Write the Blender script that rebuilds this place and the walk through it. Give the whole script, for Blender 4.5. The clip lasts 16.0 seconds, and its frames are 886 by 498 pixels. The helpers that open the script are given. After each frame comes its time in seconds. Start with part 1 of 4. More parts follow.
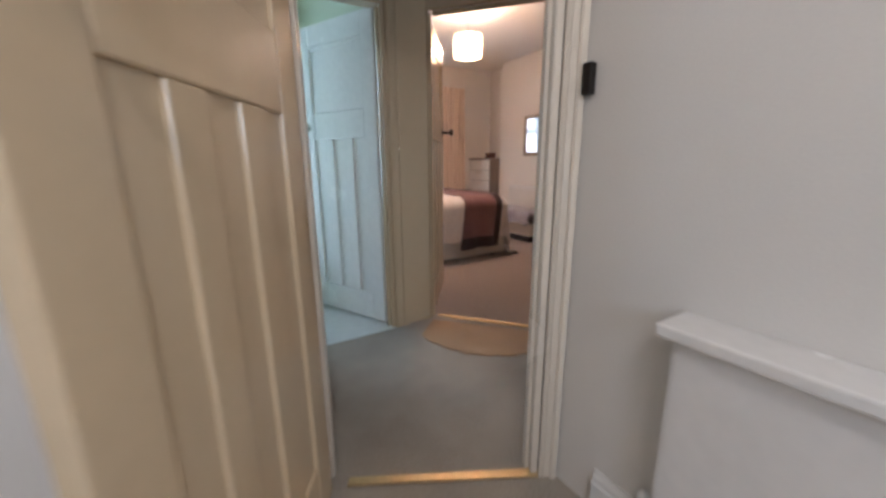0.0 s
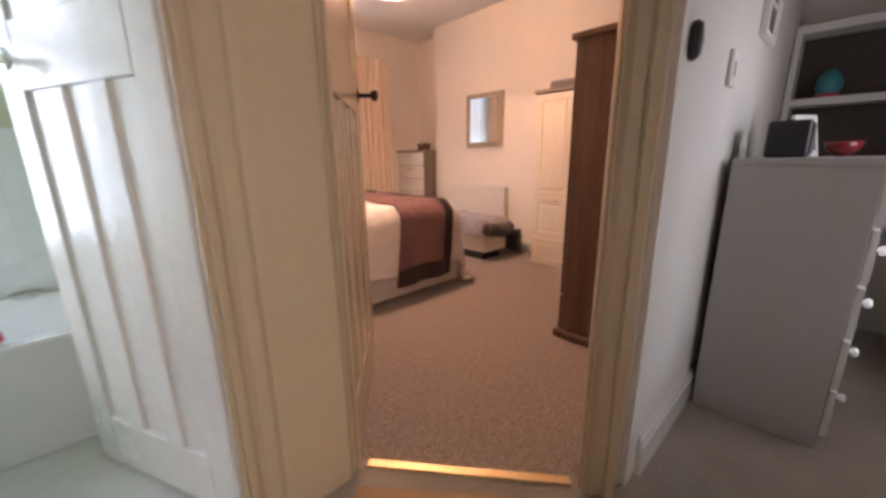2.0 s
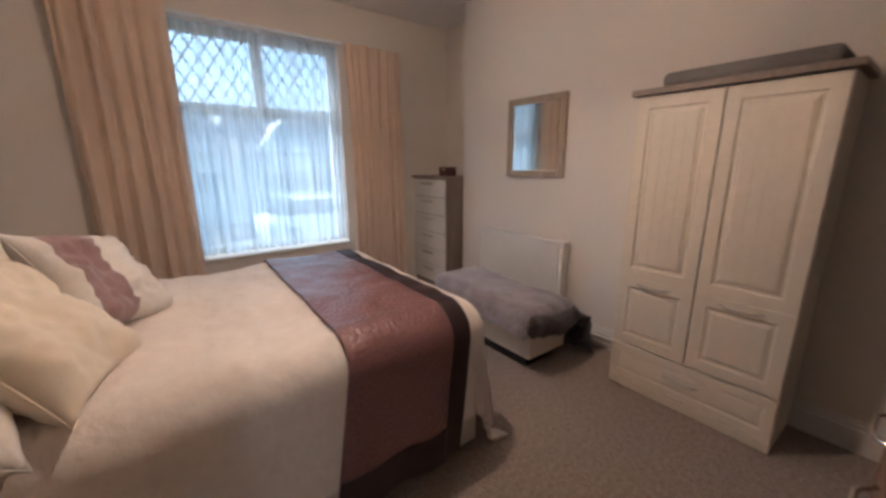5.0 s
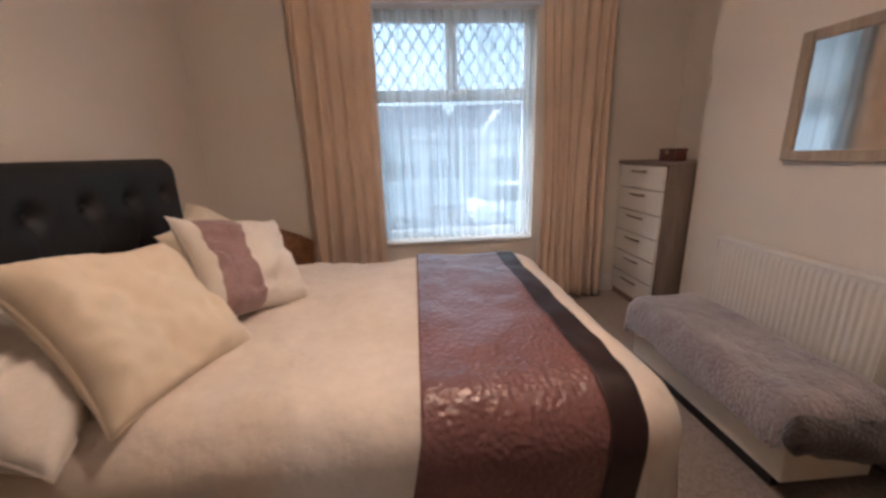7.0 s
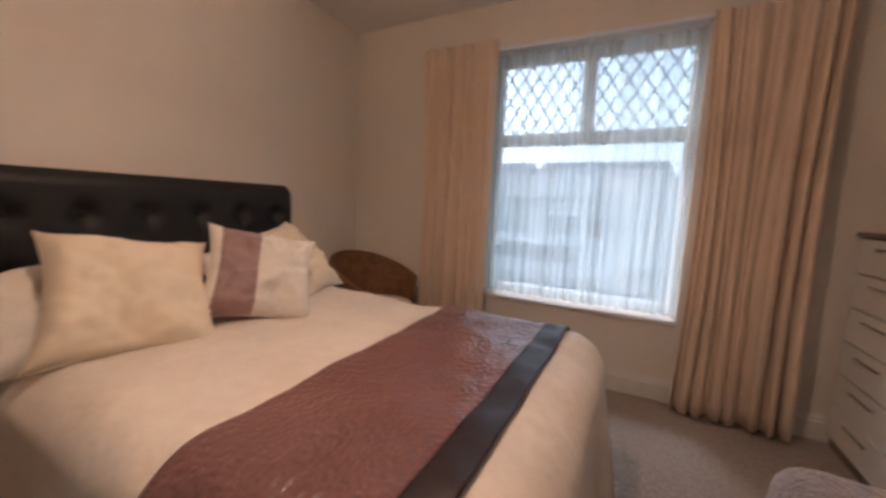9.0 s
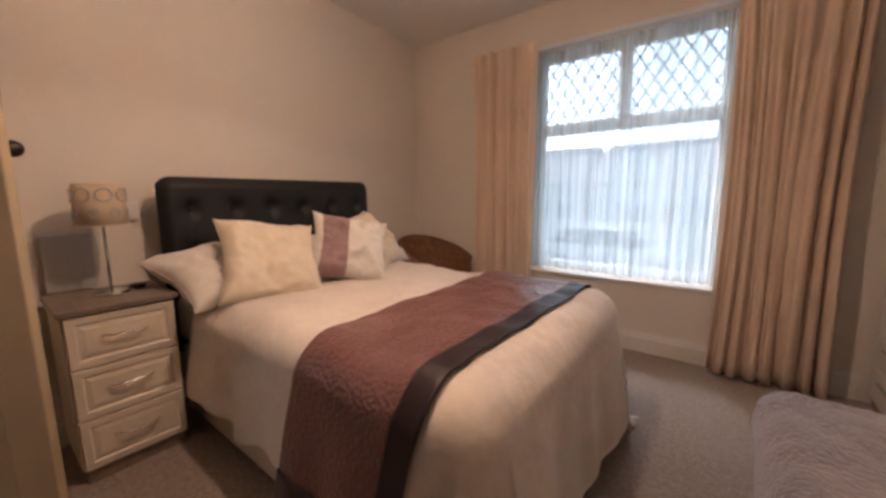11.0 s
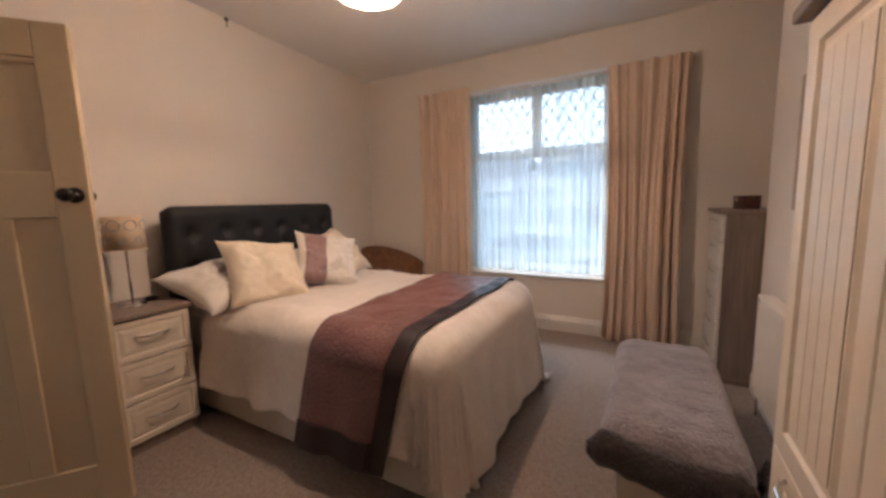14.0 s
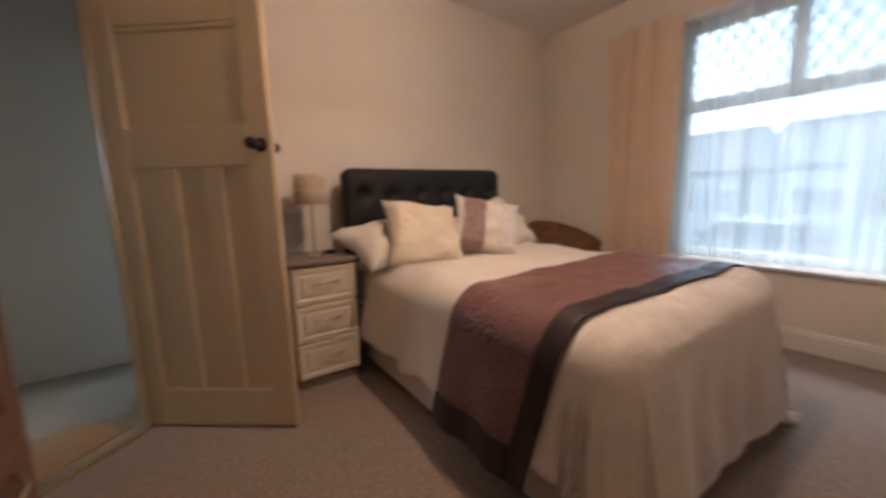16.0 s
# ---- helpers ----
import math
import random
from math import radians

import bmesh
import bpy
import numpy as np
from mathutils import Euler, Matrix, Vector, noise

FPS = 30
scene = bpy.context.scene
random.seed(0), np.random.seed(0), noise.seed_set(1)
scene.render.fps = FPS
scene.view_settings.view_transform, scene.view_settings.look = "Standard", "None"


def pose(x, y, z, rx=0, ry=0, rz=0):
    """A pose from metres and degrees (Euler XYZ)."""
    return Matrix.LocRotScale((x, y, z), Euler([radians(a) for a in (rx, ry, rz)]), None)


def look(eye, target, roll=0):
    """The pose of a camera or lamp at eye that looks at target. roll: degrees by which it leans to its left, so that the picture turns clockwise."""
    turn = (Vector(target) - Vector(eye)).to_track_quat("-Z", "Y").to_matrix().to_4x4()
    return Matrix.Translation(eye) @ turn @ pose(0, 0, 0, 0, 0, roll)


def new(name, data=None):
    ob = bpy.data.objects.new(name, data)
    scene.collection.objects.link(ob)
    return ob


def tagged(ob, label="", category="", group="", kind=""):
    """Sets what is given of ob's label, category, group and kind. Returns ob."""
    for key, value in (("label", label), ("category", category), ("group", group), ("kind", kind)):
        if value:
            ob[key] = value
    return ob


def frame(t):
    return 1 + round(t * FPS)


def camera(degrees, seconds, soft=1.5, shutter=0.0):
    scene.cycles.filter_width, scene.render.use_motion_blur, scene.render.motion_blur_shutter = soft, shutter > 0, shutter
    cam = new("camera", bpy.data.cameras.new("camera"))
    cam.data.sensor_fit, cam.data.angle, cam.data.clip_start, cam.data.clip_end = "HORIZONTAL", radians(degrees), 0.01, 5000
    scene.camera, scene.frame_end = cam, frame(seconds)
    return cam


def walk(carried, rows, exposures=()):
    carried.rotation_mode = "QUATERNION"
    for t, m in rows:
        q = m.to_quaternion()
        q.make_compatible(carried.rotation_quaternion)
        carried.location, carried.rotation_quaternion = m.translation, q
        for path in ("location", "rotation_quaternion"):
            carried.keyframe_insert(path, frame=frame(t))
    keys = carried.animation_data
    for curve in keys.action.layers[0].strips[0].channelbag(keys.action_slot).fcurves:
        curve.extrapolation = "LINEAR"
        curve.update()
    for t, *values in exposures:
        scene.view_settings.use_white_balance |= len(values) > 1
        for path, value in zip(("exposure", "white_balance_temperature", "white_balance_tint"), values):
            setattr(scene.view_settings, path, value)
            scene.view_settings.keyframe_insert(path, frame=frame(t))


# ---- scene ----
cam = camera(100.4, 16.0, soft=3.0, shutter=0.4)
PATH = [
    (0, (0.598, 0.407, 1.077), (1.617, 2.068, 0.622), -0.4),
    (0.5, (0.819, 0.742, 1.056), (1.893, 2.389, 0.688), 1.4),
    (1, (1.003, 1.03, 1.051), (2.077, 2.685, 0.724), 1.3),
    (1.5, (1.185, 1.307, 1.032), (2.352, 2.884, 0.643), 0.3),
    (2, (1.332, 1.584, 1.043), (2.66, 3.0, 0.565), -0.7),
    (2.5, (1.528, 1.804, 1.04), (2.940, 3.168, 0.652), 0.3),
    (3, (1.725, 1.978, 1.07), (3.129, 3.350, 0.682), -0.4),
    (5.5, (2.681, 2.705, 1.318), (3.606, 4.407, 0.822), -0.4),
    (6, (2.832, 2.731, 1.324), (3.325, 4.598, 0.804), 0.5),
    (6.5, (2.858, 2.807, 1.307), (3.115, 4.712, 0.752), -1.1),
    (7, (2.903, 3.01, 1.27), (3.044, 4.939, 0.759), -1.7),
    (7.5, (3.077, 3.192, 1.307), (3.235, 5.104, 0.742), -1.6),
    (8, (3.245, 3.326, 1.249), (2.935, 5.252, 0.805), 0.9),
    (8.5, (3.44, 3.427, 1.231), (2.861, 5.311, 0.889), 1.8),
    (9, (3.632, 3.404, 1.204), (2.714, 5.165, 0.962), 2.5),
    (9.5, (3.776, 3.32, 1.166), (2.472, 4.801, 0.837), 2.1),
    (12, (4.055, 2.851, 1.181), (2.925, 4.488, 0.97), -1.7),
    (12.5, (4.157, 2.694, 1.228), (3.006, 4.329, 1.188), -1.5),
    (13, (4.211, 2.588, 1.263), (3.203, 4.303, 1.047), -0.5),
    (13.5, (4.223, 2.557, 1.271), (3.298, 4.314, 1.03), -0.6),
    (14, (4.217, 2.553, 1.253), (3.254, 4.289, 1.003), -1.6),
    (14.5, (4.202, 2.579, 1.237), (3.225, 4.299, 0.937), -1.3),
    (15, (4.128, 2.694, 1.17), (3.16, 4.415, 0.854), -3.0),
    (15.5, (4.084, 2.808, 1.133), (2.965, 4.441, 0.846), -2.7),
    (16, (4.048, 2.854, 1.089), (2.409, 3.962, 0.795), -1.7),
]
LOOK = [(0.0, 2.42, 5100, 11), (0.5, 2.5, 4850, 9), (1.0, 2.6, 4700, 8), (1.5, 2.85, 5300, 17), (2.0, 2.9, 6150, 26), (2.6, 3.1, 6700, 32), (3.1, 3.05, 5850, 22), (5.5, 1.75, 4850, 5), (6.0, 1.78, 5050, 8), (7.5, 1.85, 5150, 8), (8.5, 1.65, 5250, 9), (9.5, 1.68, 5700, 14), (10.5, 1.8, 5550, 12), (12.0, 2.03, 5750, 14), (13.0, 2.03, 5500, 10), (15.0, 2.0, 5250, 8), (16.0, 1.95, 5350, 8)]
SKY, BULB, BATH = 0.14, 31, 3.2
walk(cam, [(t, look(eye, target, roll)) for t, eye, target, roll in PATH], LOOK)

# ---- world and lights ----
world = bpy.data.worlds.new("overcast_sky")
scene.world = world
world.use_nodes = True
wn = world.node_tree
bg = wn.nodes["Background"]
sky = wn.nodes.new("ShaderNodeTexSky")
sky.sky_type = "NISHITA"
sky.sun_disc = False
sky.sun_elevation = radians(32)
sky.sun_rotation = radians(292)
sky.air_density, sky.dust_density, sky.ozone_density = 1.0, 4.0, 1.0
cloud = wn.nodes.new("ShaderNodeHueSaturation")
cloud.inputs["Saturation"].default_value = 0.6
cloud.inputs["Hue"].default_value = 0.46
wn.links.new(sky.outputs[0], cloud.inputs["Color"])
wn.links.new(cloud.outputs[0], bg.inputs[0])
bg.inputs[1].default_value = SKY

sun_data = bpy.data.lights.new("sun", "SUN")
sun_data.energy, sun_data.angle, sun_data.color = 0.8, radians(15), (1.0, 0.97, 0.92)
sun = new("sun", sun_data)
sun.matrix_world = look((0, 0, 20), (3.0, -8.0, 8.0))


def bulb(name, place, watts, colour, radius=0.035):
    data = bpy.data.lights.new(name, "POINT")
    data.energy, data.color, data.shadow_soft_size = watts, colour, radius
    ob = new(name, data)
    ob.matrix_world = pose(*place)
    return ob


LAMP_AT = (3.1, 3.95)
bulb("pendant_bulb", (LAMP_AT[0], LAMP_AT[1], 2.255), BULB, (1.0, 0.63, 0.39))
bulb("first_room_bulb", (0.35, -0.25, 2.32), 4.9, (1.0, 0.80, 0.62), 0.05)


def window_fill(name, place, target, width, height, watts, colour=(0.68, 0.89, 1.0)):
    """An area lamp added in a window's opening, outside any pane, as its sky light."""
    data = bpy.data.lights.new(name, "AREA")
    data.shape, data.size, data.size_y, data.energy, data.color = "RECTANGLE", width, height, watts, colour
    ob = new(name, data)
    ob.matrix_world = look(place, target)
    return ob


window_fill("bathroom_daylight", (0.20, 4.30, 1.38), (0.20, 0.0, 1.38), 0.88, 1.58, BATH)
# added fill lamp in an unseen opening, brightens the hall chest and floor
window_fill("hall_daylight", (3.22, 1.08, 1.10), (3.22, 5.0, 1.10), 0.5, 1.2, 0.7, (1.0, 0.95, 0.88))
# added fill lamp behind the walk's start, lifts the first room and hall
window_fill("first_room_daylight", (0.15, -1.36, 1.52), (0.15, 5.0, 1.52), 0.78, 0.82, 2.6, (1.0, 0.95, 0.88))


# ---- materials ----
def material(name, colour, rough=0.6, vary=0.08, grain=60.0, bump=0.1, metal=0.0, patch=2.5, stretch=(1, 1, 1), sheen=0.0,
             coat=0.0, second=None, depth=0.004, each=0.0):
    m = bpy.data.materials.new(name)
    m.use_nodes = True
    nt = m.node_tree
    b = nt.nodes["Principled BSDF"]
    tc = nt.nodes.new("ShaderNodeTexCoord")
    mp = nt.nodes.new("ShaderNodeMapping")
    mp.inputs["Scale"].default_value = stretch
    nt.links.new(tc.outputs["Object"], mp.inputs["Vector"])
    fine = nt.nodes.new("ShaderNodeTexNoise")
    fine.inputs["Scale"].default_value, fine.inputs["Detail"].default_value = grain, 4
    broad = nt.nodes.new("ShaderNodeTexNoise")
    broad.inputs["Scale"].default_value, broad.inputs["Detail"].default_value = patch, 3
    for n in (fine, broad):
        nt.links.new(mp.outputs[0], n.inputs["Vector"])
    add = nt.nodes.new("ShaderNodeMath")
    add.operation = "ADD"
    nt.links.new(fine.outputs["Fac"], add.inputs[0])
    nt.links.new(broad.outputs["Fac"], add.inputs[1])
    ramp = nt.nodes.new("ShaderNodeMapRange")
    ramp.inputs["From Min"].default_value, ramp.inputs["From Max"].default_value = 0.7, 1.3
    nt.links.new(add.outputs[0], ramp.inputs["Value"])
    mix = nt.nodes.new("ShaderNodeMix")
    mix.data_type = "RGBA"
    low = second or [c * (1 - 2 * vary) for c in colour]
    high = colour if second else [min(1, c * (1 + vary)) for c in colour]
    mix.inputs["A"].default_value, mix.inputs["B"].default_value = (*low, 1), (*high, 1)
    nt.links.new(ramp.outputs[0], mix.inputs["Factor"])
    out = mix.outputs["Result"]
    if each:
        info = nt.nodes.new("ShaderNodeObjectInfo")
        hsv = nt.nodes.new("ShaderNodeHueSaturation")
        r = nt.nodes.new("ShaderNodeMapRange")
        r.inputs["To Min"].default_value, r.inputs["To Max"].default_value = 1 - each, 1 + each
        nt.links.new(info.outputs["Random"], r.inputs["Value"])
        nt.links.new(r.outputs[0], hsv.inputs["Value"])
        nt.links.new(out, hsv.inputs["Color"])
        out = hsv.outputs[0]
    nt.links.new(out, b.inputs["Base Color"])
    rr = nt.nodes.new("ShaderNodeMapRange")
    rr.inputs["To Min"].default_value, rr.inputs["To Max"].default_value = max(0.02, rough - 0.08), min(1, rough + 0.08)
    nt.links.new(broad.outputs["Fac"], rr.inputs["Value"])
    nt.links.new(rr.outputs[0], b.inputs["Roughness"])
    b.inputs["Metallic"].default_value = metal
    b.inputs["Sheen Weight"].default_value = sheen
    b.inputs["Coat Weight"].default_value = coat
    b.inputs["Coat Roughness"].default_value = 0.12
    if bump:
        bp = nt.nodes.new("ShaderNodeBump")
        bp.inputs["Strength"].default_value, bp.inputs["Distance"].default_value = bump, depth
        nt.links.new(fine.outputs["Fac"], bp.inputs["Height"])
        nt.links.new(bp.outputs[0], b.inputs["Normal"])
    return m


def wood(name, light, dark, along=2, rough=0.45):
    s = [14, 14, 14]
    s[along] = 0.9
    return material(name, light, rough, grain=5.0, patch=1.3, bump=0.12, stretch=s, second=dark, depth=0.002)


def lets_light_through(m, colour, share):
    """Mixes light that passes through cloth into a material."""
    nt = m.node_tree
    b, out = nt.nodes["Principled BSDF"], nt.nodes["Material Output"]
    tl, mx = nt.nodes.new("ShaderNodeBsdfTranslucent"), nt.nodes.new("ShaderNodeMixShader")
    tl.inputs["Color"].default_value = (*colour, 1)
    mx.inputs[0].default_value = share
    nt.links.new(b.outputs[0], mx.inputs[1])
    nt.links.new(tl.outputs[0], mx.inputs[2])
    nt.links.new(mx.outputs[0], out.inputs["Surface"])
    return m


wall_paint = material("warm_white_emulsion", (0.73, 0.675, 0.605), 0.75, 0.025, 180, 0.08, patch=1.2, depth=0.001)
grey_paint = material("pale_grey_emulsion", (0.70, 0.665, 0.61), 0.7, 0.025, 180, 0.08, patch=1.2, depth=0.001)
ceiling_paint = material("white_ceiling_emulsion", (0.78, 0.76, 0.73), 0.85, 0.02, 120, 0.1, patch=1.0, depth=0.001)
green_paint = material("sage_green_emulsion", (0.55, 0.57, 0.40), 0.6, 0.03, 150, 0.06, patch=1.5, depth=0.001)
gloss = material("cream_gloss_paint", (0.58, 0.46, 0.295), 0.22, 0.015, 30, 0.06, patch=3, coat=0.4, depth=0.002)
pale_gloss = material("off_white_gloss_paint", (0.70, 0.63, 0.52), 0.25, 0.02, 30, 0.05, patch=3, coat=0.4, depth=0.002)
gloss_white = material("white_gloss_paint", (0.76, 0.74, 0.70), 0.25, 0.03, 30, 0.05, patch=3, coat=0.3, depth=0.002)
carpet = material("beige_loop_carpet", (0.40, 0.315, 0.26), 0.95, grain=95, patch=45, bump=1.0, second=(0.20, 0.15, 0.12), sheen=0.25, depth=0.012)
hall_carpet = material("grey_beige_cut_carpet", (0.44, 0.375, 0.29), 0.95, grain=150, patch=2.2, bump=0.8, second=(0.22, 0.185, 0.14), sheen=0.25, depth=0.008)
tan_mat = material("tan_threshold_piece", (0.42, 0.25, 0.10), 0.5, grain=150, patch=4, bump=0.7, second=(0.29, 0.17, 0.075), sheen=0.2, depth=0.006)
vinyl = material("pale_vinyl_floor", (0.62, 0.62, 0.58), 0.35, 0.05, 14, 0.05, patch=2)
brass = material("brushed_brass", (0.62, 0.46, 0.24), 0.42, 0.08, 80, 0.05, metal=1.0)
chrome = material("polished_chrome", (0.75, 0.74, 0.72), 0.14, 0.04, 60, 0.02, metal=1.0)
blackened = material("blackened_iron", (0.025, 0.02, 0.018), 0.4, 0.15, 60, 0.1, metal=0.5)
upvc = material("white_upvc", (0.74, 0.76, 0.78), 0.3, 0.02, 20, 0.02, patch=2)
lead = material("lead_strip", (0.09, 0.09, 0.10), 0.5, 0.1, 90, 0.1, metal=0.6)
leather = material("black_faux_leather", (0.007, 0.007, 0.008), 0.6, 0.2, 160, 0.25, patch=5, depth=0.002)
linen = material("cream_jacquard_duvet", (0.80, 0.725, 0.65), 0.7, grain=30, patch=6, bump=0.5, second=(0.71, 0.63, 0.555), sheen=0.3, depth=0.007)
pillow_white = material("white_cotton_pillowcase", (0.74, 0.70, 0.65), 0.85, 0.04, 120, 0.2, patch=6, sheen=0.2)
cushion_cream = material("cream_damask_cushion", (0.77, 0.68, 0.54), 0.7, grain=22, patch=8, bump=0.3, second=(0.735, 0.64, 0.495), sheen=0.3)
mauve = material("mauve_satin", (0.30, 0.185, 0.185), 0.5, 0.1, 90, 0.25, patch=8, sheen=0.3)
divan_cloth = material("cream_divan_fabric", (0.62, 0.56, 0.48), 0.85, 0.05, 140, 0.25, patch=3)
plum = material("dark_plum_satin", (0.024, 0.010, 0.011), 0.5, 0.15, 60, 0.2, patch=8)
curtain_cloth = lets_light_through(material("cream_curtain_fabric", (0.80, 0.64, 0.50), 0.8, 0.05, 140, 0.2, patch=4, sheen=0.2), (0.80, 0.64, 0.48), 0.22)
fur = material("lilac_grey_faux_fur", (0.36, 0.31, 0.325), 0.95, grain=70, patch=9, bump=1.0, second=(0.20, 0.165, 0.18), sheen=0.6, depth=0.015)
brown_fur = material("dark_brown_faux_fur", (0.05, 0.035, 0.035), 0.95, 0.3, 70, 1.0, patch=9, sheen=0.3, depth=0.015)
black_fur = material("black_plush", (0.03, 0.025, 0.03), 0.9, 0.3, 80, 0.8, patch=9, sheen=0.4, depth=0.01)
cream_board = material("cream_foil_board", (0.74, 0.66, 0.54), 0.4, 0.03, 30, 0.04, patch=2)
drawer_white = material("white_gloss_drawer", (0.72, 0.69, 0.64), 0.3, 0.03, 30, 0.03, patch=2)
grey_oak = wood("grey_oak_board", (0.24, 0.19, 0.155), (0.15, 0.115, 0.095))
grey_oak_top = wood("grey_oak_top", (0.27, 0.21, 0.17), (0.17, 0.13, 0.105), along=1)
dark_wood = wood("dark_stained_walnut", (0.18, 0.10, 0.066), (0.105, 0.056, 0.036), rough=0.45)
frame_wood = wood("limed_oak_frame", (0.42, 0.34, 0.25), (0.30, 0.235, 0.165))
rattan = material("brown_rattan_weave", (0.26, 0.12, 0.045), 0.55, grain=60, patch=20, bump=0.8, second=(0.12, 0.05, 0.02), depth=0.006)
radiator_white = material("white_radiator_enamel", (0.76, 0.73, 0.69), 0.35, 0.02, 30, 0.03, patch=2)
bath_white = material("white_bath_acrylic", (0.80, 0.80, 0.79), 0.15, 0.02, 10, 0.0, patch=2, coat=0.5)
tile_white = material("white_glazed_tile", (0.74, 0.76, 0.76), 0.18, 0.03, 12, 0.02, patch=6, each=0.03, coat=0.3)
grout = material("pale_grout", (0.73, 0.75, 0.75), 0.6, 0.02, 120, 0.05)
blue_mat_cloth = material("blue_tufted_bath_mat", (0.03, 0.16, 0.42), 0.95, grain=90, patch=8, bump=1.0, second=(0.015, 0.09, 0.28), sheen=0.5, depth=0.012)
red_plastic = material("pink_red_plastic", (0.62, 0.05, 0.10), 0.3, 0.05, 20, 0.0)
dark_red = material("dark_red_glaze", (0.26, 0.02, 0.025), 0.25, 0.1, 20, 0.0, coat=0.3)
white_plastic = material("white_plastic", (0.75, 0.74, 0.71), 0.4, 0.02, 20, 0.02)
black_plastic = material("black_plastic", (0.02, 0.02, 0.022), 0.4, 0.1, 50, 0.05)
teal_plastic = material("teal_ceramic", (0.05, 0.28, 0.32), 0.3, 0.1, 20, 0.02)
grey_box_paint = material("grey_lacquered_board", (0.47, 0.46, 0.44), 0.5, 0.02, 40, 0.03, patch=2)
shelf_dark = material("dark_brown_shelf_back", (0.07, 0.05, 0.04), 0.6, 0.1, 40, 0.05)
paper = material("white_mount_card", (0.78, 0.77, 0.75), 0.8, 0.02, 80, 0.02)
photo_grey = material("grey_photo_print", (0.10, 0.10, 0.11), 0.4, 0.3, 18, 0.0, patch=14)
grey_fabric = material("grey_storage_bag_fabric", (0.20, 0.185, 0.175), 0.9, 0.1, 120, 0.3, patch=4)
red_wood = wood("red_brown_box_wood", (0.10, 0.03, 0.022), (0.05, 0.015, 0.012), along=0)
silver_card = material("grey_frosted_board", (0.40, 0.40, 0.41), 0.45, 0.04, 40, 0.03)
render_white = material("white_house_render", (0.55, 0.56, 0.56), 0.85, 0.06, 20, 0.3, patch=0.6)
roof_tile = material("grey_concrete_roof_tile", (0.15, 0.155, 0.17), 0.8, 0.2, 8, 0.5, patch=0.7)
dark_glass = material("dark_window_glass", (0.03, 0.035, 0.045), 0.08, 0.1, 2, 0.0)
pale_glass = material("curtained_window_glass", (0.20, 0.22, 0.25), 0.2, 0.1, 2, 0.0)
asphalt = material("asphalt", (0.055, 0.056, 0.06), 0.9, 0.2, 60, 0.5, patch=0.4)
brick_red = material("garden_wall_brick", (0.26, 0.14, 0.10), 0.85, 0.2, 20, 0.4, patch=3)
car_paint = material("silver_car_paint", (0.36, 0.38, 0.41), 0.3, 0.03, 30, 0.0, metal=0.6, coat=0.8)
rubber = material("black_tyre_rubber", (0.02, 0.02, 0.02), 0.8, 0.1, 60, 0.2)
mirror_glass = material("silvered_mirror", (0.88, 0.90, 0.90), 0.02, 0.0, 5, 0.0, metal=1.0)


def satin_runner():
    """Mauve satin with a small embossed leaf relief."""
    m = material("mauve_embossed_satin", (0.205, 0.098, 0.093), 0.31, 0.12, 120, 0.0, patch=5)
    nt = m.node_tree
    b = nt.nodes["Principled BSDF"]
    tc = nt.nodes.new("ShaderNodeTexCoord")
    vo = nt.nodes.new("ShaderNodeTexVoronoi")
    vo.inputs["Scale"].default_value = 68
    vo.feature = "SMOOTH_F1"
    bp = nt.nodes.new("ShaderNodeBump")
    bp.inputs["Strength"].default_value, bp.inputs["Distance"].default_value = 0.7, 0.008
    nt.links.new(tc.outputs["Object"], vo.inputs["Vector"])
    nt.links.new(vo.outputs["Distance"], bp.inputs["Height"])
    nt.links.new(bp.outputs[0], b.inputs["Normal"])
    return m


def sheer(name, colour, clear, spread=0.08):
    m = bpy.data.materials.new(name)
    m.use_nodes = True
    nt = m.node_tree
    nt.nodes.remove(nt.nodes["Principled BSDF"])
    out = nt.nodes["Material Output"]
    tr, tl, df = (nt.nodes.new("ShaderNodeBsdf" + k) for k in ("Transparent", "Translucent", "Diffuse"))
    tl.inputs["Color"].default_value = (*colour, 1)
    df.inputs["Color"].default_value = (*colour, 1)
    a, b = nt.nodes.new("ShaderNodeMixShader"), nt.nodes.new("ShaderNodeMixShader")
    a.inputs[0].default_value = 0.4
    nt.links.new(tl.outputs[0], a.inputs[1])
    nt.links.new(df.outputs[0], a.inputs[2])
    tc, nz = nt.nodes.new("ShaderNodeTexCoord"), nt.nodes.new("ShaderNodeTexNoise")
    mp = nt.nodes.new("ShaderNodeMapping")
    mp.inputs["Scale"].default_value = (21, 9, 0.25)
    nz.inputs["Scale"].default_value = 1.0
    r = nt.nodes.new("ShaderNodeMapRange")
    r.inputs["From Min"].default_value, r.inputs["From Max"].default_value = 0.35, 0.65
    r.inputs["To Min"].default_value, r.inputs["To Max"].default_value = clear + spread, clear - spread
    nt.links.new(tc.outputs["Object"], mp.inputs[0])
    nt.links.new(mp.outputs[0], nz.inputs["Vector"])
    nt.links.new(nz.outputs["Fac"], r.inputs["Value"])
    nt.links.new(r.outputs[0], b.inputs[0])
    nt.links.new(a.outputs[0], b.inputs[1])
    nt.links.new(tr.outputs[0], b.inputs[2])
    nt.links.new(b.outputs[0], out.inputs["Surface"])
    return m


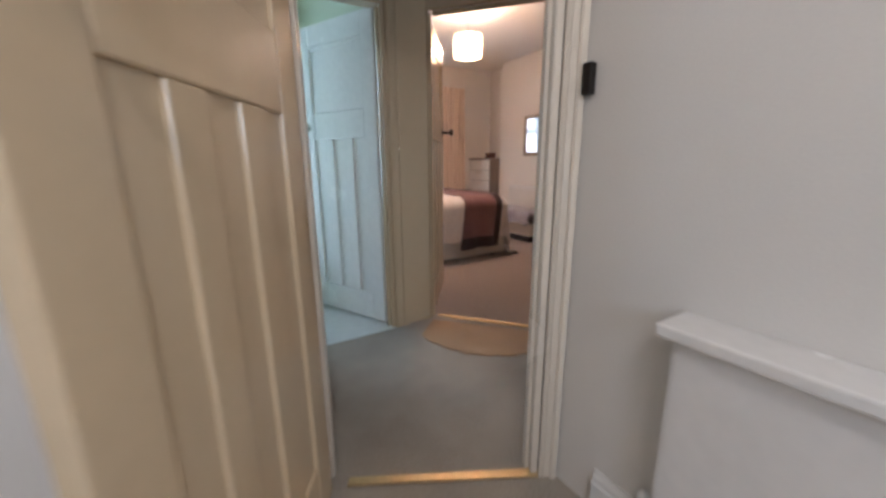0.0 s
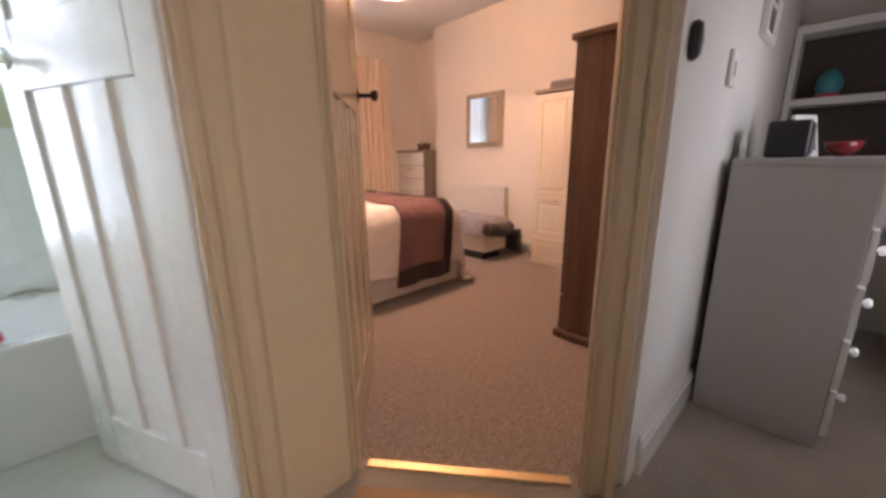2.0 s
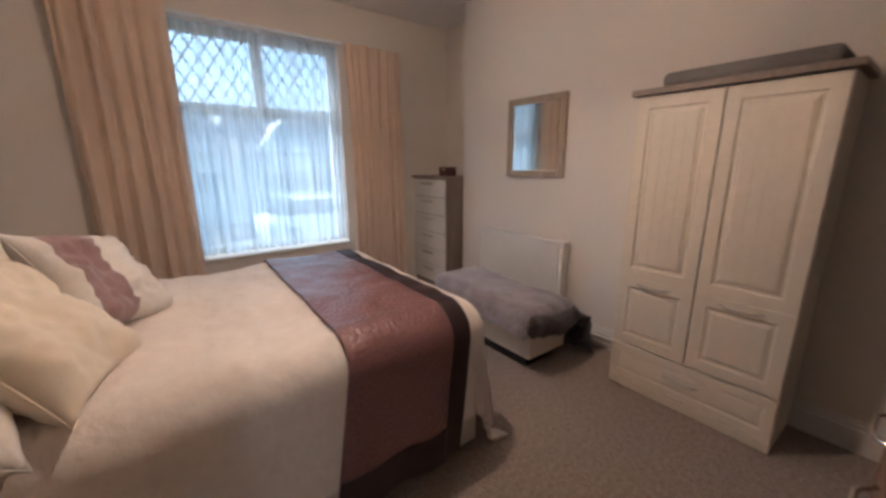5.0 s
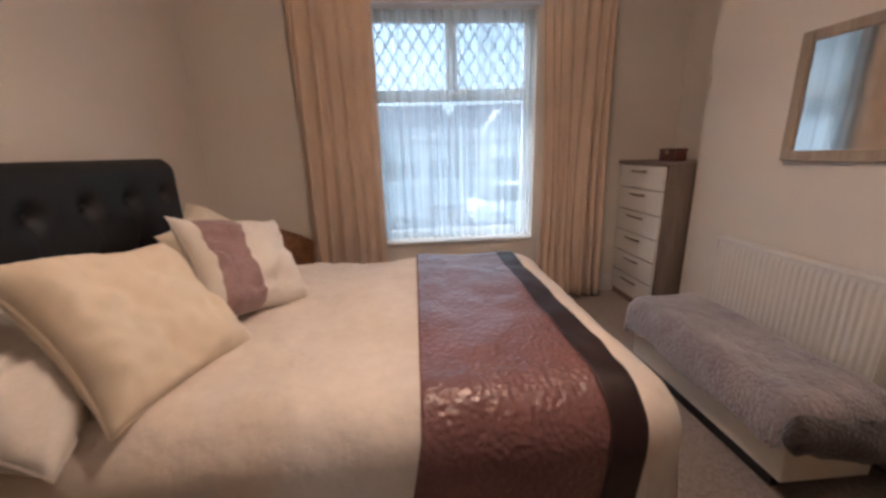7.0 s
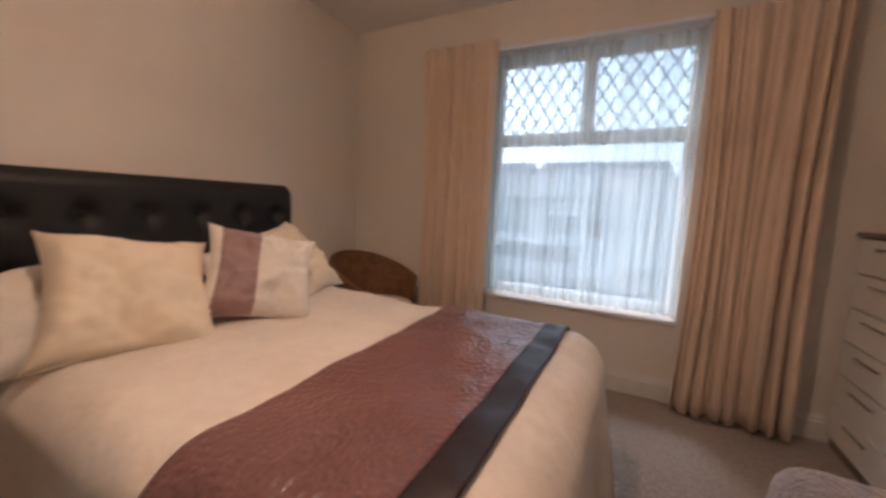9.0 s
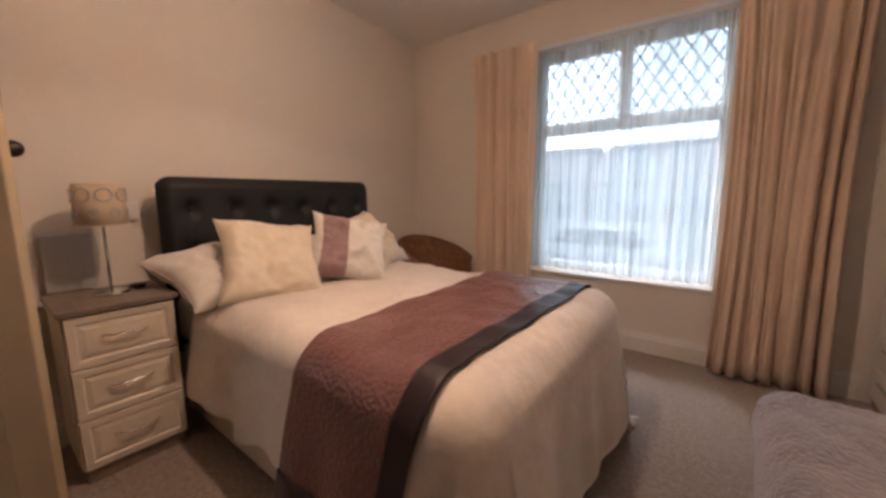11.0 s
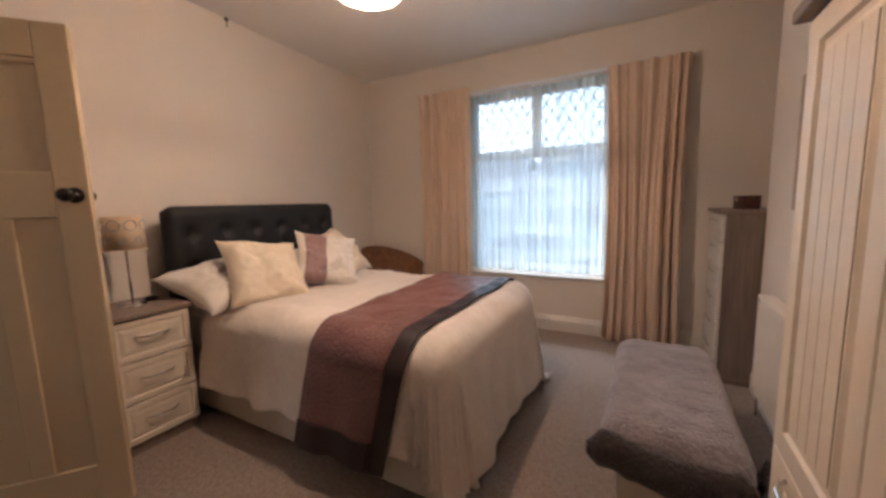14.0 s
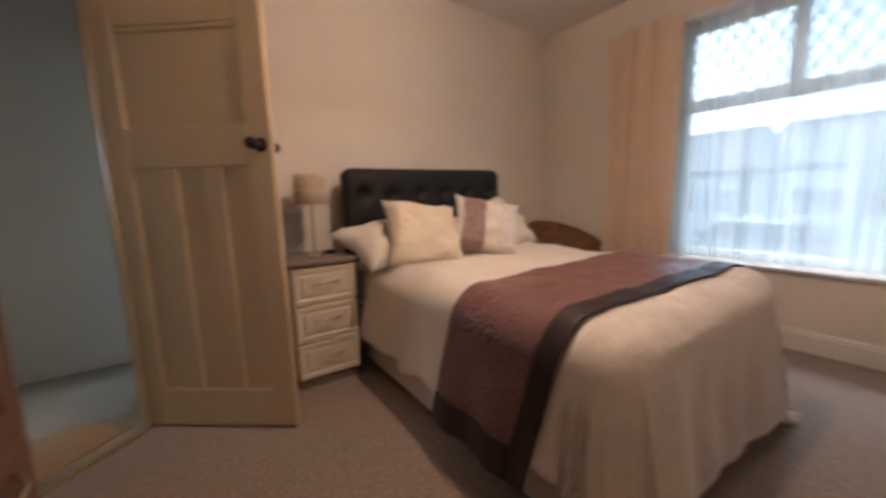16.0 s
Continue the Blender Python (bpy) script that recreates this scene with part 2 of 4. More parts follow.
def glass(name):
    m = bpy.data.materials.new(name)
    m.use_nodes = True
    nt = m.node_tree
    nt.nodes.remove(nt.nodes["Principled BSDF"])
    out = nt.nodes["Material Output"]
    tr, gl, mx, fr = (nt.nodes.new("ShaderNode" + k) for k in ("BsdfTransparent", "BsdfGlossy", "MixShader", "Fresnel"))
    gl.inputs["Roughness"].default_value = 0.02
    fr.inputs["IOR"].default_value = 1.3
    nt.links.new(fr.outputs[0], mx.inputs[0])
    nt.links.new(tr.outputs[0], mx.inputs[1])
    nt.links.new(gl.outputs[0], mx.inputs[2])
    nt.links.new(mx.outputs[0], out.inputs["Surface"])
    return m


def glowing(name, colour, strength, base=(0.8, 0.75, 0.65)):
    m = material(name, base, 0.8, 0.03, 100, 0.05)
    b = m.node_tree.nodes["Principled BSDF"]
    b.inputs["Emission Color"].default_value = (*colour, 1)
    b.inputs["Emission Strength"].default_value = strength
    return m


runner_satin = satin_runner()
net_cloth = sheer("white_net_voile", (0.84, 0.93, 0.95), 0.44, 0.13)
window_glass = glass("clear_window_glass")
frosted = sheer("frosted_bathroom_glass", (0.92, 0.96, 0.98), 0.35)
shade_cloth = sheer("lit_cream_lampshade", (0.95, 0.78, 0.52), 0.72)
shade_diffuser = glowing("lit_lampshade_diffuser", (1.0, 0.86, 0.62), 7.0)
unlit_shade = material("cream_patterned_lampshade", (0.66, 0.53, 0.38), 0.8, grain=25, patch=14, bump=0.1, second=(0.56, 0.42, 0.28))


# ---- mesh helpers ----
def mesh_object(name, bm, mat, smooth=False, bevel=0.0, segments=2):
    if bevel:
        bmesh.ops.bevel(bm, geom=bm.edges[:], offset=bevel, segments=segments, affect="EDGES", profile=0.5, clamp_overlap=True)
    bmesh.ops.recalc_face_normals(bm, faces=bm.faces[:])
    me = bpy.data.meshes.new(name)
    bm.to_mesh(me)
    bm.free()
    me.materials.append(mat)
    if smooth:
        me.polygons.foreach_set("use_smooth", [True] * len(me.polygons))
    return new(name, me)


def part(name, bm, mat, parent, label="", smooth=False, bevel=0.0, segments=2):
    ob = mesh_object(name, bm, mat, smooth, bevel, segments)
    ob.parent = parent
    if label:
        ob["label"] = label
    return ob


def thing(name, m, label, category, group="", kind=""):
    ob = new(name)
    ob.empty_display_size = 0.1
    ob.matrix_world = m
    return tagged(ob, label, category, group, kind)


def box(x0, y0, z0, x1, y1, z1, bm=None):
    bm = bm or bmesh.new()
    bmesh.ops.create_cube(bm, size=1, matrix=Matrix.LocRotScale(((x0 + x1) / 2, (y0 + y1) / 2, (z0 + z1) / 2), None,
                                                                 (abs(x1 - x0), abs(y1 - y0), abs(z1 - z0))))
    return bm


def tube(r0, r1, z0, z1, n=24, bm=None, m=None, caps=True):
    bm = bm or bmesh.new()
    bmesh.ops.create_cone(bm, cap_ends=caps, segments=n, radius1=r0, radius2=r1, depth=z1 - z0,
                          matrix=(m or Matrix()) @ Matrix.Translation((0, 0, (z0 + z1) / 2)))
    return bm


def lathe(profile, n=24, m=None, bm=None):
    """Turns (radius, height) pairs round z."""
    bm = bm or bmesh.new()
    m = m or Matrix()
    rings = [[bm.verts.new(m @ Vector((r * math.cos(2 * math.pi * i / n), r * math.sin(2 * math.pi * i / n), z))) for i in range(n)] for r, z in profile]
    for a, b in zip(rings, rings[1:]):
        for i in range(n):
            bm.faces.new((a[i], a[(i + 1) % n], b[(i + 1) % n], b[i]))
    bm.faces.new(rings[0][::-1])
    bm.faces.new(rings[-1])
    return bm


def bow(length, out, r=0.006, n=12):
    """A bow handle along x, standing out along -y."""
    bm = bmesh.new()
    rings = []
    for i in range(n + 1):
        u = i / n
        c = Vector(((u - 0.5) * length, -out * min(1, math.sin(math.pi * u) * 1.6), 0))
        rings.append([bm.verts.new(c + Vector((0, r * math.cos(a), r * math.sin(a)))) for a in [k * math.pi / 4 for k in range(8)]])
    for a, b in zip(rings, rings[1:]):
        for k in range(8):
            bm.faces.new((a[k], a[(k + 1) % 8], b[(k + 1) % 8], b[k]))
    bm.faces.new(rings[0])
    bm.faces.new(rings[-1][::-1])
    return bm


def sheet(nu, nv, f):
    bm = bmesh.new()
    vs = [[bm.verts.new(f(i / nu, j / nv)) for j in range(nv + 1)] for i in range(nu + 1)]
    for i in range(nu):
        for j in range(nv):
            bm.faces.new((vs[i][j], vs[i + 1][j], vs[i + 1][j + 1], vs[i][j + 1]))
    return bm


def thick(ob, t, offset=-1):
    md = ob.modifiers.new("thickness", "SOLIDIFY")
    md.thickness, md.offset = t, offset
    return ob


def framed_panel(w, h, t, border, sink=0.006, slope=0.012, bead=False):
    """A raised-and-fielded panel: slab in x,z with its face at y=0, looking to -y."""
    bm = bmesh.new()
    def ring(b, y):
        return [bm.verts.new(p) for p in ((b, y, b), (w - b, y, b), (w - b, y, h - b), (b, y, h - b))]
    back, front = ring(0, t), ring(0.0, 0.003)
    rim, a, g, c = ring(0.003, 0), ring(border, 0), ring(border + slope * 0.6, sink), ring(border + slope * 2.2, 0.001)
    chain = [back, front, rim, a, g, c]
    if bead:
        e = border + slope * 2.2
        chain += [ring(e + 0.010, 0.001), ring(e + 0.013, 0.006), ring(e + 0.017, 0.006), ring(e + 0.020, 0.001)]
    c = chain[-1]
    for p, q in zip(chain, chain[1:]):
        for i in range(4):
            bm.faces.new((p[i], p[(i + 1) % 4], q[(i + 1) % 4], q[i]))
    bm.faces.new(back[::-1])
    bm.faces.new(c)
    return bm


# ---- structure ----
CEIL = 2.65


def wall(name, p, q, thick_, mat, z0=0.0, z1=CEIL, holes=(), label="", side=1):
    """A wall whose face runs from p to q; its body lies to the left of that way (side=1). holes: (from, to, low, high)."""
    p, q = Vector((*p, 0)), Vector((*q, 0))
    d = q - p
    n = d.length
    m = Matrix.Translation(p) @ Matrix.Rotation(math.atan2(d.y, d.x), 4, "Z")
    bm = bmesh.new()
    cuts = sorted(holes)
    u = 0.0
    for a, b, lo, hi in cuts:
        if a > u:
            box(u, 0, z0, a, side * thick_, z1, bm)
        if lo > z0:
            box(a, 0, z0, b, side * thick_, lo, bm)
        if hi < z1:
            box(a, 0, hi, b, side * thick_, z1, bm)
        u = b
    if u < n:
        box(u, 0, z0, n, side * thick_, z1, bm)
    bmesh.ops.transform(bm, matrix=m, verts=bm.verts[:])
    return tagged(mesh_object(name, bm, mat), label or "painted plaster wall", "wall", kind="structure")


def skirting(p, q, mat, h=0.15, t=0.018):
    """A moulded baseboard; it stands to the right of the way from p to q."""
    p, q = Vector((*p, 0)), Vector((*q, 0))
    d = (q - p).normalized()
    out = Vector((d.y, -d.x, 0))
    prof = [(0, 0), (t, 0), (t, h * 0.72), (t * 0.72, h * 0.76), (t * 0.66, h * 0.86), (t * 0.35, h * 0.93), (t * 0.3, h), (0, h)]
    bm = bmesh.new()
    ends = [[bm.verts.new(e + out * a + Vector((0, 0, z))) for a, z in prof] for e in (p, q)]
    k = len(prof)
    for i in range(k):
        bm.faces.new((ends[0][i], ends[0][(i + 1) % k], ends[1][(i + 1) % k], ends[1][i]))
    bm.faces.new(ends[0])
    bm.faces.new(ends[1][::-1])
    return tagged(mesh_object("baseboard", bm, mat), "painted moulded skirting board along the wall", "baseboard", kind="structure")


def casing(name, p, q, height, mat, width=0.085, t=0.022, depth=0.13, left=True, right=True, inner=0.022):
    """Architrave round an opening from p to q, on its right side, with a lining that goes back by depth to its left."""
    p, q = Vector((*p, 0)), Vector((*q, 0))
    d = q - p
    n = d.length
    m = Matrix.Translation(p) @ Matrix.Rotation(math.atan2(d.y, d.x), 4, "Z")
    root = thing(name, Matrix(), "gloss-painted moulded door frame", "door frame", kind="structure")
    def piece(nm, boxes, bv=0.004):
        bm = bmesh.new()
        for b in boxes:
            box(*b, bm)
        bmesh.ops.bevel(bm, geom=bm.edges[:], offset=bv, segments=2, affect="EDGES")
        bmesh.ops.transform(bm, matrix=m, verts=bm.verts[:])
        part(nm, bm, mat, root)
    if left:
        piece("architrave", [(-width, -t * 0.7, 0, -0.002, 0, height + width), (-width, -t * 1.2, 0, -width * 0.62, -t * 0.7, height + width), (-width * 0.3, -t, 0, -0.012, -t * 0.7, height)])
    if right:
        piece("architrave", [(n + 0.002, -t * 0.7, 0, n + width, 0, height + width), (n + width * 0.62, -t * 1.2, 0, n + width, -t * 0.7, height + width), (n + 0.012, -t, 0, n + width * 0.3, -t * 0.7, height)])
    piece("head_architrave", [(0, -t * 0.7, height + 0.002, n, 0, height + width), (0, -t * 1.2, height + width * 0.62, n, -t * 0.7, height + width)])
    piece("lining", [(-0.002, 0.002, 0, inner, depth, height)], 0.003)
    piece("lining", [(n - inner, 0.002, 0, n + 0.002, depth, height)], 0.003)
    piece("head_lining", [(0.022, 0.002, height - 0.022, n - 0.022, depth, height)], 0.003)
    if depth < 0.05:
        return root
    piece("door_stop", [(0.022, depth * 0.3, 0, 0.034, depth * 0.62, height - 0.03)], 0.002)
    piece("door_stop", [(n - 0.034, depth * 0.3, 0, n - 0.022, depth * 0.62, height - 0.03)], 0.002)
    return root


def door(name, hinge, edge, height, mat, knob_mat, label, flip=1, knob_z=1.32, st=0.105, mid=0.075):
    """An inter-war door leaf, one short panel over three tall ones, from its hinge to its free edge."""
    h, e = Vector((*hinge, 0)), Vector((*edge, 0))
    d = e - h
    w, T = d.length, 0.036
    root = thing(name, Matrix.Translation(h) @ Matrix.Rotation(math.atan2(d.y, d.x), 4, "Z"), label, "door", kind="structure")
    z0 = 0.012
    top_lo, top_hi = knob_z + 0.09, height - 0.13
    low_lo, low_hi = 0.2, knob_z - 0.085
    pw = (w - 2 * st - 2 * mid) / 3
    def slab(nm, *b):
        part(nm, box(*b), mat, root, bevel=0.005)
    y0, y1 = -T / 2, T / 2
    slab("stile", 0, y0, z0, st, y1, height)
    slab("stile", w - st, y0, z0, w, y1, height)
    slab("bottom_rail", st, y0, z0, w - st, y1, low_lo)
    slab("lock_rail", st, y0, low_hi, w - st, y1, top_lo)
    slab("top_rail", st, y0, top_hi, w - st, y1, height)
    for i in (1, 2):
        x = st + i * pw + (i - 1) * mid
        slab("muntin", x, y0, low_lo, x + mid, y1, low_hi)
    part("panel", box(st - 0.004, -0.007, top_lo - 0.004, w - st + 0.004, 0.007, top_hi + 0.004), mat, root)
    part("moulding", box(st, y0 + 0.003, top_hi - 0.022, w - st, y1 - 0.003, top_hi), mat, root, bevel=0.006)
    for i in range(3):
        x = st + i * (pw + mid)
        part("panel", box(x - 0.004, -0.007, low_lo - 0.004, x + pw + 0.004, 0.007, low_hi + 0.004), mat, root)
    for s in (-1, 1):
        m = Matrix.Translation((w - 0.046, s * T / 2, knob_z)) @ Matrix.Rotation(-s * math.pi / 2, 4, "X")
        knob = lathe([(0.026, 0), (0.026, 0.004), (0.011, 0.008), (0.009, 0.055), (0.018, 0.062), (0.026, 0.074), (0.024, 0.084), (0.012, 0.091)], 20, m)
        part("door_knob", knob, knob_mat, root, smooth=True)
        rose = lathe([(0.031, 0), (0.03, 0.004), (0.02, 0.006)], 20, m)
        part("rose", rose, knob_mat, root, smooth=True)
    for z in (0.25, height - 0.28):
        part("hinge", tube(0.006, 0.006, z, z + 0.08, 10, m=Matrix.Translation((-0.004, -flip * T / 2, 0))), brass, root)
    return root


HEAD = 1.96
BED_L, BED_R = (1.83, 2.56), (2.31, 1.99)
# bedroom shell
SW, NW = (1.56, 2.62), (1.30, 6.08)
wall("wall_west", SW, NW, 0.03, wall_paint, label="warm white plaster wall behind the bed", side=1)
WIN = (2.58, 3.90, 0.54, 2.32)
wall("wall_north", (1.1, 6.08), (5.3, 6.08), 0.26, wall_paint, holes=[(WIN[0] - 1.1, WIN[1] - 1.1, WIN[2], WIN[3])], label="warm white plaster window wall")
wall("wall_alcove", (5.12, 6.08), (5.12, 5.4), 0.12, wall_paint, side=1, label="warm white alcove wall beside the chimney breast")
chim = tagged(mesh_object("wall_east", box(4.85, 1.92, 0, 5.24, 5.46, CEIL), wall_paint), "white plaster chimney breast wall with mirror", "wall", kind="structure")
wall("wall_south", (4.85, 2.05), (2.405, 2.05), 0.13, wall_paint, side=1, label="warm white plaster wall behind the dark wardrobe")
# wall over and beside the slanting bedroom door
wall("wall_over_bedroom_door", BED_L, BED_R, 0.1, wall_paint, z0=HEAD + 0.01, side=1, label="plaster over the slanting bedroom doorway")
tagged(mesh_object("wall_pier", box(1.53, 2.545, 0, 1.80, 2.64, CEIL), gloss), "narrow gloss-painted pier between two door frames", "wall", kind="structure")

for nm, mat_, pts, z in (("floor_bedroom", carpet, ((1.54, 2.6), (1.86, 2.6), (2.36, 2.03), (5.2, 2.03), (5.2, 6.2), (1.27, 6.2)), 0.0),
                         ("floor_hall", hall_carpet, ((-1.2, -1.4), (4.7, -1.4), (4.7, 2.03), (2.36, 2.03), (1.86, 2.6), (1.53, 2.6), (1.53, 2.53), (-1.2, 2.53)), 0.0),
                         ("floor_bathroom", vinyl, ((-0.6, 2.53), (1.53, 2.53), (1.53, 2.6), (1.54, 2.6), (1.41, 4.3), (-0.6, 4.3)), 0.0)):
    fb = bmesh.new()
    top = [fb.verts.new((x, y, z)) for x, y in pts]
    low = [fb.verts.new((x, y, z - 0.1)) for x, y in pts]
    fb.faces.new(top)
    fb.faces.new(low[::-1])
    for i in range(len(pts)):
        fb.faces.new((top[i], low[i], low[(i + 1) % len(pts)], top[(i + 1) % len(pts)]))
    lab = {"floor_bedroom": "beige-brown looped bedroom carpet", "floor_hall": "worn grey-beige hall carpet", "floor_bathroom": "pale vinyl bathroom floor"}[nm]
    tagged(mesh_object(nm, fb, mat_), lab, "floor", kind="structure")
tagged(mesh_object("ceiling", box(-1.3, -1.5, CEIL, 5.4, 6.34, CEIL + 0.12), ceiling_paint), "smooth white painted ceiling", "ceiling", kind="structure")

skirting(NW, (5.12, 6.08), gloss_white)
skirting((1.56, 2.64), NW, gloss_white)
skirting((4.85, 5.46), (4.85, 2.05), gloss_white)
skirting((4.85, 2.05), (2.42, 2.05), gloss_white)

# hall shell
tagged(mesh_object("wall_hall_west", box(0.68, 1.50, 0, 0.80, 2.53, CEIL), grey_paint), "shaded plaster wall of the hall", "wall", kind="structure")
wall("wall_bathroom", (0.68, 2.545), (1.53, 2.545), 0.1, grey_paint, holes=[(0.16, 0.85, 0, HEAD)], side=1, label="plaster wall round the bathroom doorway")
wall("wall_hall_north", (4.6, 1.90), (2.42, 1.90), 0.15, grey_paint, side=-1, label="pale grey plaster hall wall with a picture")
tagged(mesh_object("wall_hall_end", box(4.6, 0.9, 0, 4.72, 2.05, CEIL), grey_paint), "plaster wall at the hall's end with shelves", "wall", kind="structure")
wall("wall_hall_south", (1.62, 1.15), (4.6, 1.15), 0.12, grey_paint, side=-1, holes=[(1.30, 1.90, 0.45, 1.75)], label="plaster hall wall")
tagged(mesh_object("wall_door_return", box(1.505, 1.02, 0, 1.63, 1.268, CEIL), grey_paint), "plaster return beside the doorway", "wall", kind="structure")
wall("wall_first_room_east", (1.50, 1.15), (1.50, -1.4), 0.12, grey_paint, side=1, label="pale grey wall with a radiator")
wall("wall_over_first_door", (0.80, 1.50), (1.50, 1.12), 0.1, grey_paint, z0=2.0, side=1, label="plaster over the doorway")
wall("wall_first_room_west", (-0.9, -1.4), (-0.9, 1.5), 0.12, grey_paint, side=1, label="plaster wall")
wall("wall_first_room_north", (-0.9, 1.45), (0.7, 1.45), 0.1, grey_paint, side=1, label="plaster wall")
wall("wall_first_room_south", (-0.9, -1.3), (1.5, -1.3), 0.1, grey_paint, side=-1, label="plaster wall", holes=[(0.6, 1.5, 1.05, 2.0)])
skirting((2.5, 1.90), (4.6, 1.90), gloss_white)
skirting((1.50, 0.98), (1.50, -1.2), gloss_white)
casing("door_frame_bedroom", BED_L, BED_R, HEAD, gloss, width=0.09, depth=0.028, inner=0.008)
casing("door_frame_bathroom", (0.84, 2.545), (1.53, 2.545), HEAD, gloss, width=0.09, depth=0.1, right=True)
casing("door_frame_first", (0.79, 1.52), (1.445, 1.165), 1.98, pale_gloss, width=0.06, depth=0.11, left=False)

door("door_bedroom", (1.825, 2.585), (2.285, 3.18), 1.95, gloss, blackened, "open cream gloss panelled bedroom door with black knobs")
door("door_bathroom", (1.505, 2.63), (1.215, 3.26), 1.95, gloss_white, chrome, "open white panelled bathroom door with chrome knobs")
door("door_first", (0.80, 1.49), (0.44, 0.86), 1.97, gloss, chrome, "open cream gloss panelled door of the first room", knob_z=1.275, st=0.115, mid=0.095)

# brass threshold bar and the tan strip before it
def along(p, q, w, z0, z1, shift=0.0):
    p, q = Vector((*p, 0)), Vector((*q, 0))
    d = q - p
    bm = box(0, shift, z0, d.length, shift + w, z1)
    bmesh.ops.transform(bm, matrix=Matrix.Translation(p) @ Matrix.Rotation(math.atan2(d.y, d.x), 4, "Z"), verts=bm.verts[:])
    return bm


tagged(mesh_object("threshold_bar", along((1.86, 2.55), (2.30, 2.02), 0.035, 0.0, 0.008), brass, bevel=0.003), "brass carpet bar across the doorway", "threshold", kind="structure")
tagged(mesh_object("threshold_bar", along((0.86, 1.47), (1.45, 1.15), 0.035, 0.0, 0.008), brass, bevel=0.003), "brass carpet bar across the doorway", "threshold", kind="structure")
# thin flat tan piece with a curved front edge
tan_bm = bmesh.new()
tan_p, tan_q = Vector((1.80, 2.50, 0)), Vector((2.285, 1.955, 0))
tan_d = tan_q - tan_p
tan_n = Vector((tan_d.y, -tan_d.x, 0)).normalized()
tan_edge = [tan_p, tan_q] + [tan_p + tan_d * (1 - k / 16) + tan_n * (0.17 + 0.22 * math.sin(math.pi * (k + 1) / 18) ** 0.6 + 0.008 * math.sin(k * 2.3)) for k in range(17)]
tan_top = [tan_bm.verts.new(v + Vector((0, 0, 0.006))) for v in tan_edge]
tan_low = [tan_bm.verts.new(v) for v in tan_edge]
tan_bm.faces.new(tan_top)
tan_bm.faces.new(tan_low[::-1])
for k in range(len(tan_edge)):
    tan_bm.faces.new((tan_top[k], tan_low[k], tan_low[(k + 1) % len(tan_edge)], tan_top[(k + 1) % len(tan_edge)]))
tagged(mesh_object("carpet_offcut", tan_bm, tan_mat), "curved flat tan piece before the bedroom doorway", "carpet", kind="structure")

# bedroom window
win = thing("window_1", pose(0, 0, 0), "white upvc window with diamond-leaded top lights", "window", kind="structure")
X0, X1, Z0, Z1 = WIN
YF = 6.22
TR, MU = 1.71, 3.25
def bar(nm, x0, z0, x1, z1, y0=YF, y1=YF + 0.06):
    part(nm, box(x0, y0, z0, x1, y1, z1), upvc, win, bevel=0.006)
bar("window_frame", X0, Z0, X0 + 0.055, Z1)
bar("window_frame", X1 - 0.055, Z0, X1, Z1)
bar("window_frame", X0 + 0.055, Z0, X1 - 0.055, Z0 + 0.06)
bar("window_frame", X0 + 0.055, Z1 - 0.075, X1 - 0.055, Z1)
bar("transom", X0 + 0.055, TR - 0.045, X1 - 0.055, TR + 0.045)
bar("mullion", MU - 0.04, TR + 0.045, MU + 0.04, Z1 - 0.075)
for x0, z0, x1, z1 in ((X0 + 0.05, Z0 + 0.055, X1 - 0.05, TR - 0.04), (X0 + 0.05, TR + 0.04, MU - 0.035, Z1 - 0.07), (MU + 0.035, TR + 0.04, X1 - 0.05, Z1 - 0.07)):
    pn = part("pane", box(x0, YF + 0.028, z0, x1, YF + 0.034, z1), window_glass, win)
    pn.visible_shadow = False
    if z0 > 1.5:
        bm = bmesh.new()
        sx, sz, w = 0.105, 0.165, 0.0105
        k = sz / sx
        for sgn in (1, -1):
            c = -20 * sz
            while c < 40 * sz:
                pts = []
                for x in np.linspace(x0, x1, 60):
                    z = z0 + c + sgn * k * (x - x0)
                    if z0 <= z <= z1:
                        pts.append((x, z))
                if len(pts) > 1:
                    (xa, za), (xb, zb) = pts[0], pts[-1]
                    L = math.hypot(xb - xa, zb - za)
                    b2 = box(0, YF + 0.022, -w / 2, L, YF + 0.027, w / 2)
                    bmesh.ops.transform(b2, matrix=Matrix.Translation((xa, 0, za)) @ Matrix.Rotation(-math.atan2(zb - za, xb - xa), 4, "Y"), verts=b2.verts[:])
                    tmp = bpy.data.meshes.new("t")
                    b2.to_mesh(tmp)
                    b2.free()
                    bm.from_mesh(tmp)
                    bpy.data.meshes.remove(tmp)
                c += sz
        part("lead_lattice", bm, lead, win)
part("window_sill", box(X0, 6.05, Z0 - 0.03, X1, YF, Z0 - 0.001), gloss_white, win, bevel=0.008)
part("window_stay", box(MU - 0.3, YF - 0.02, TR - 0.01, MU - 0.12, YF - 0.005, TR + 0.006), upvc, win, bevel=0.003)

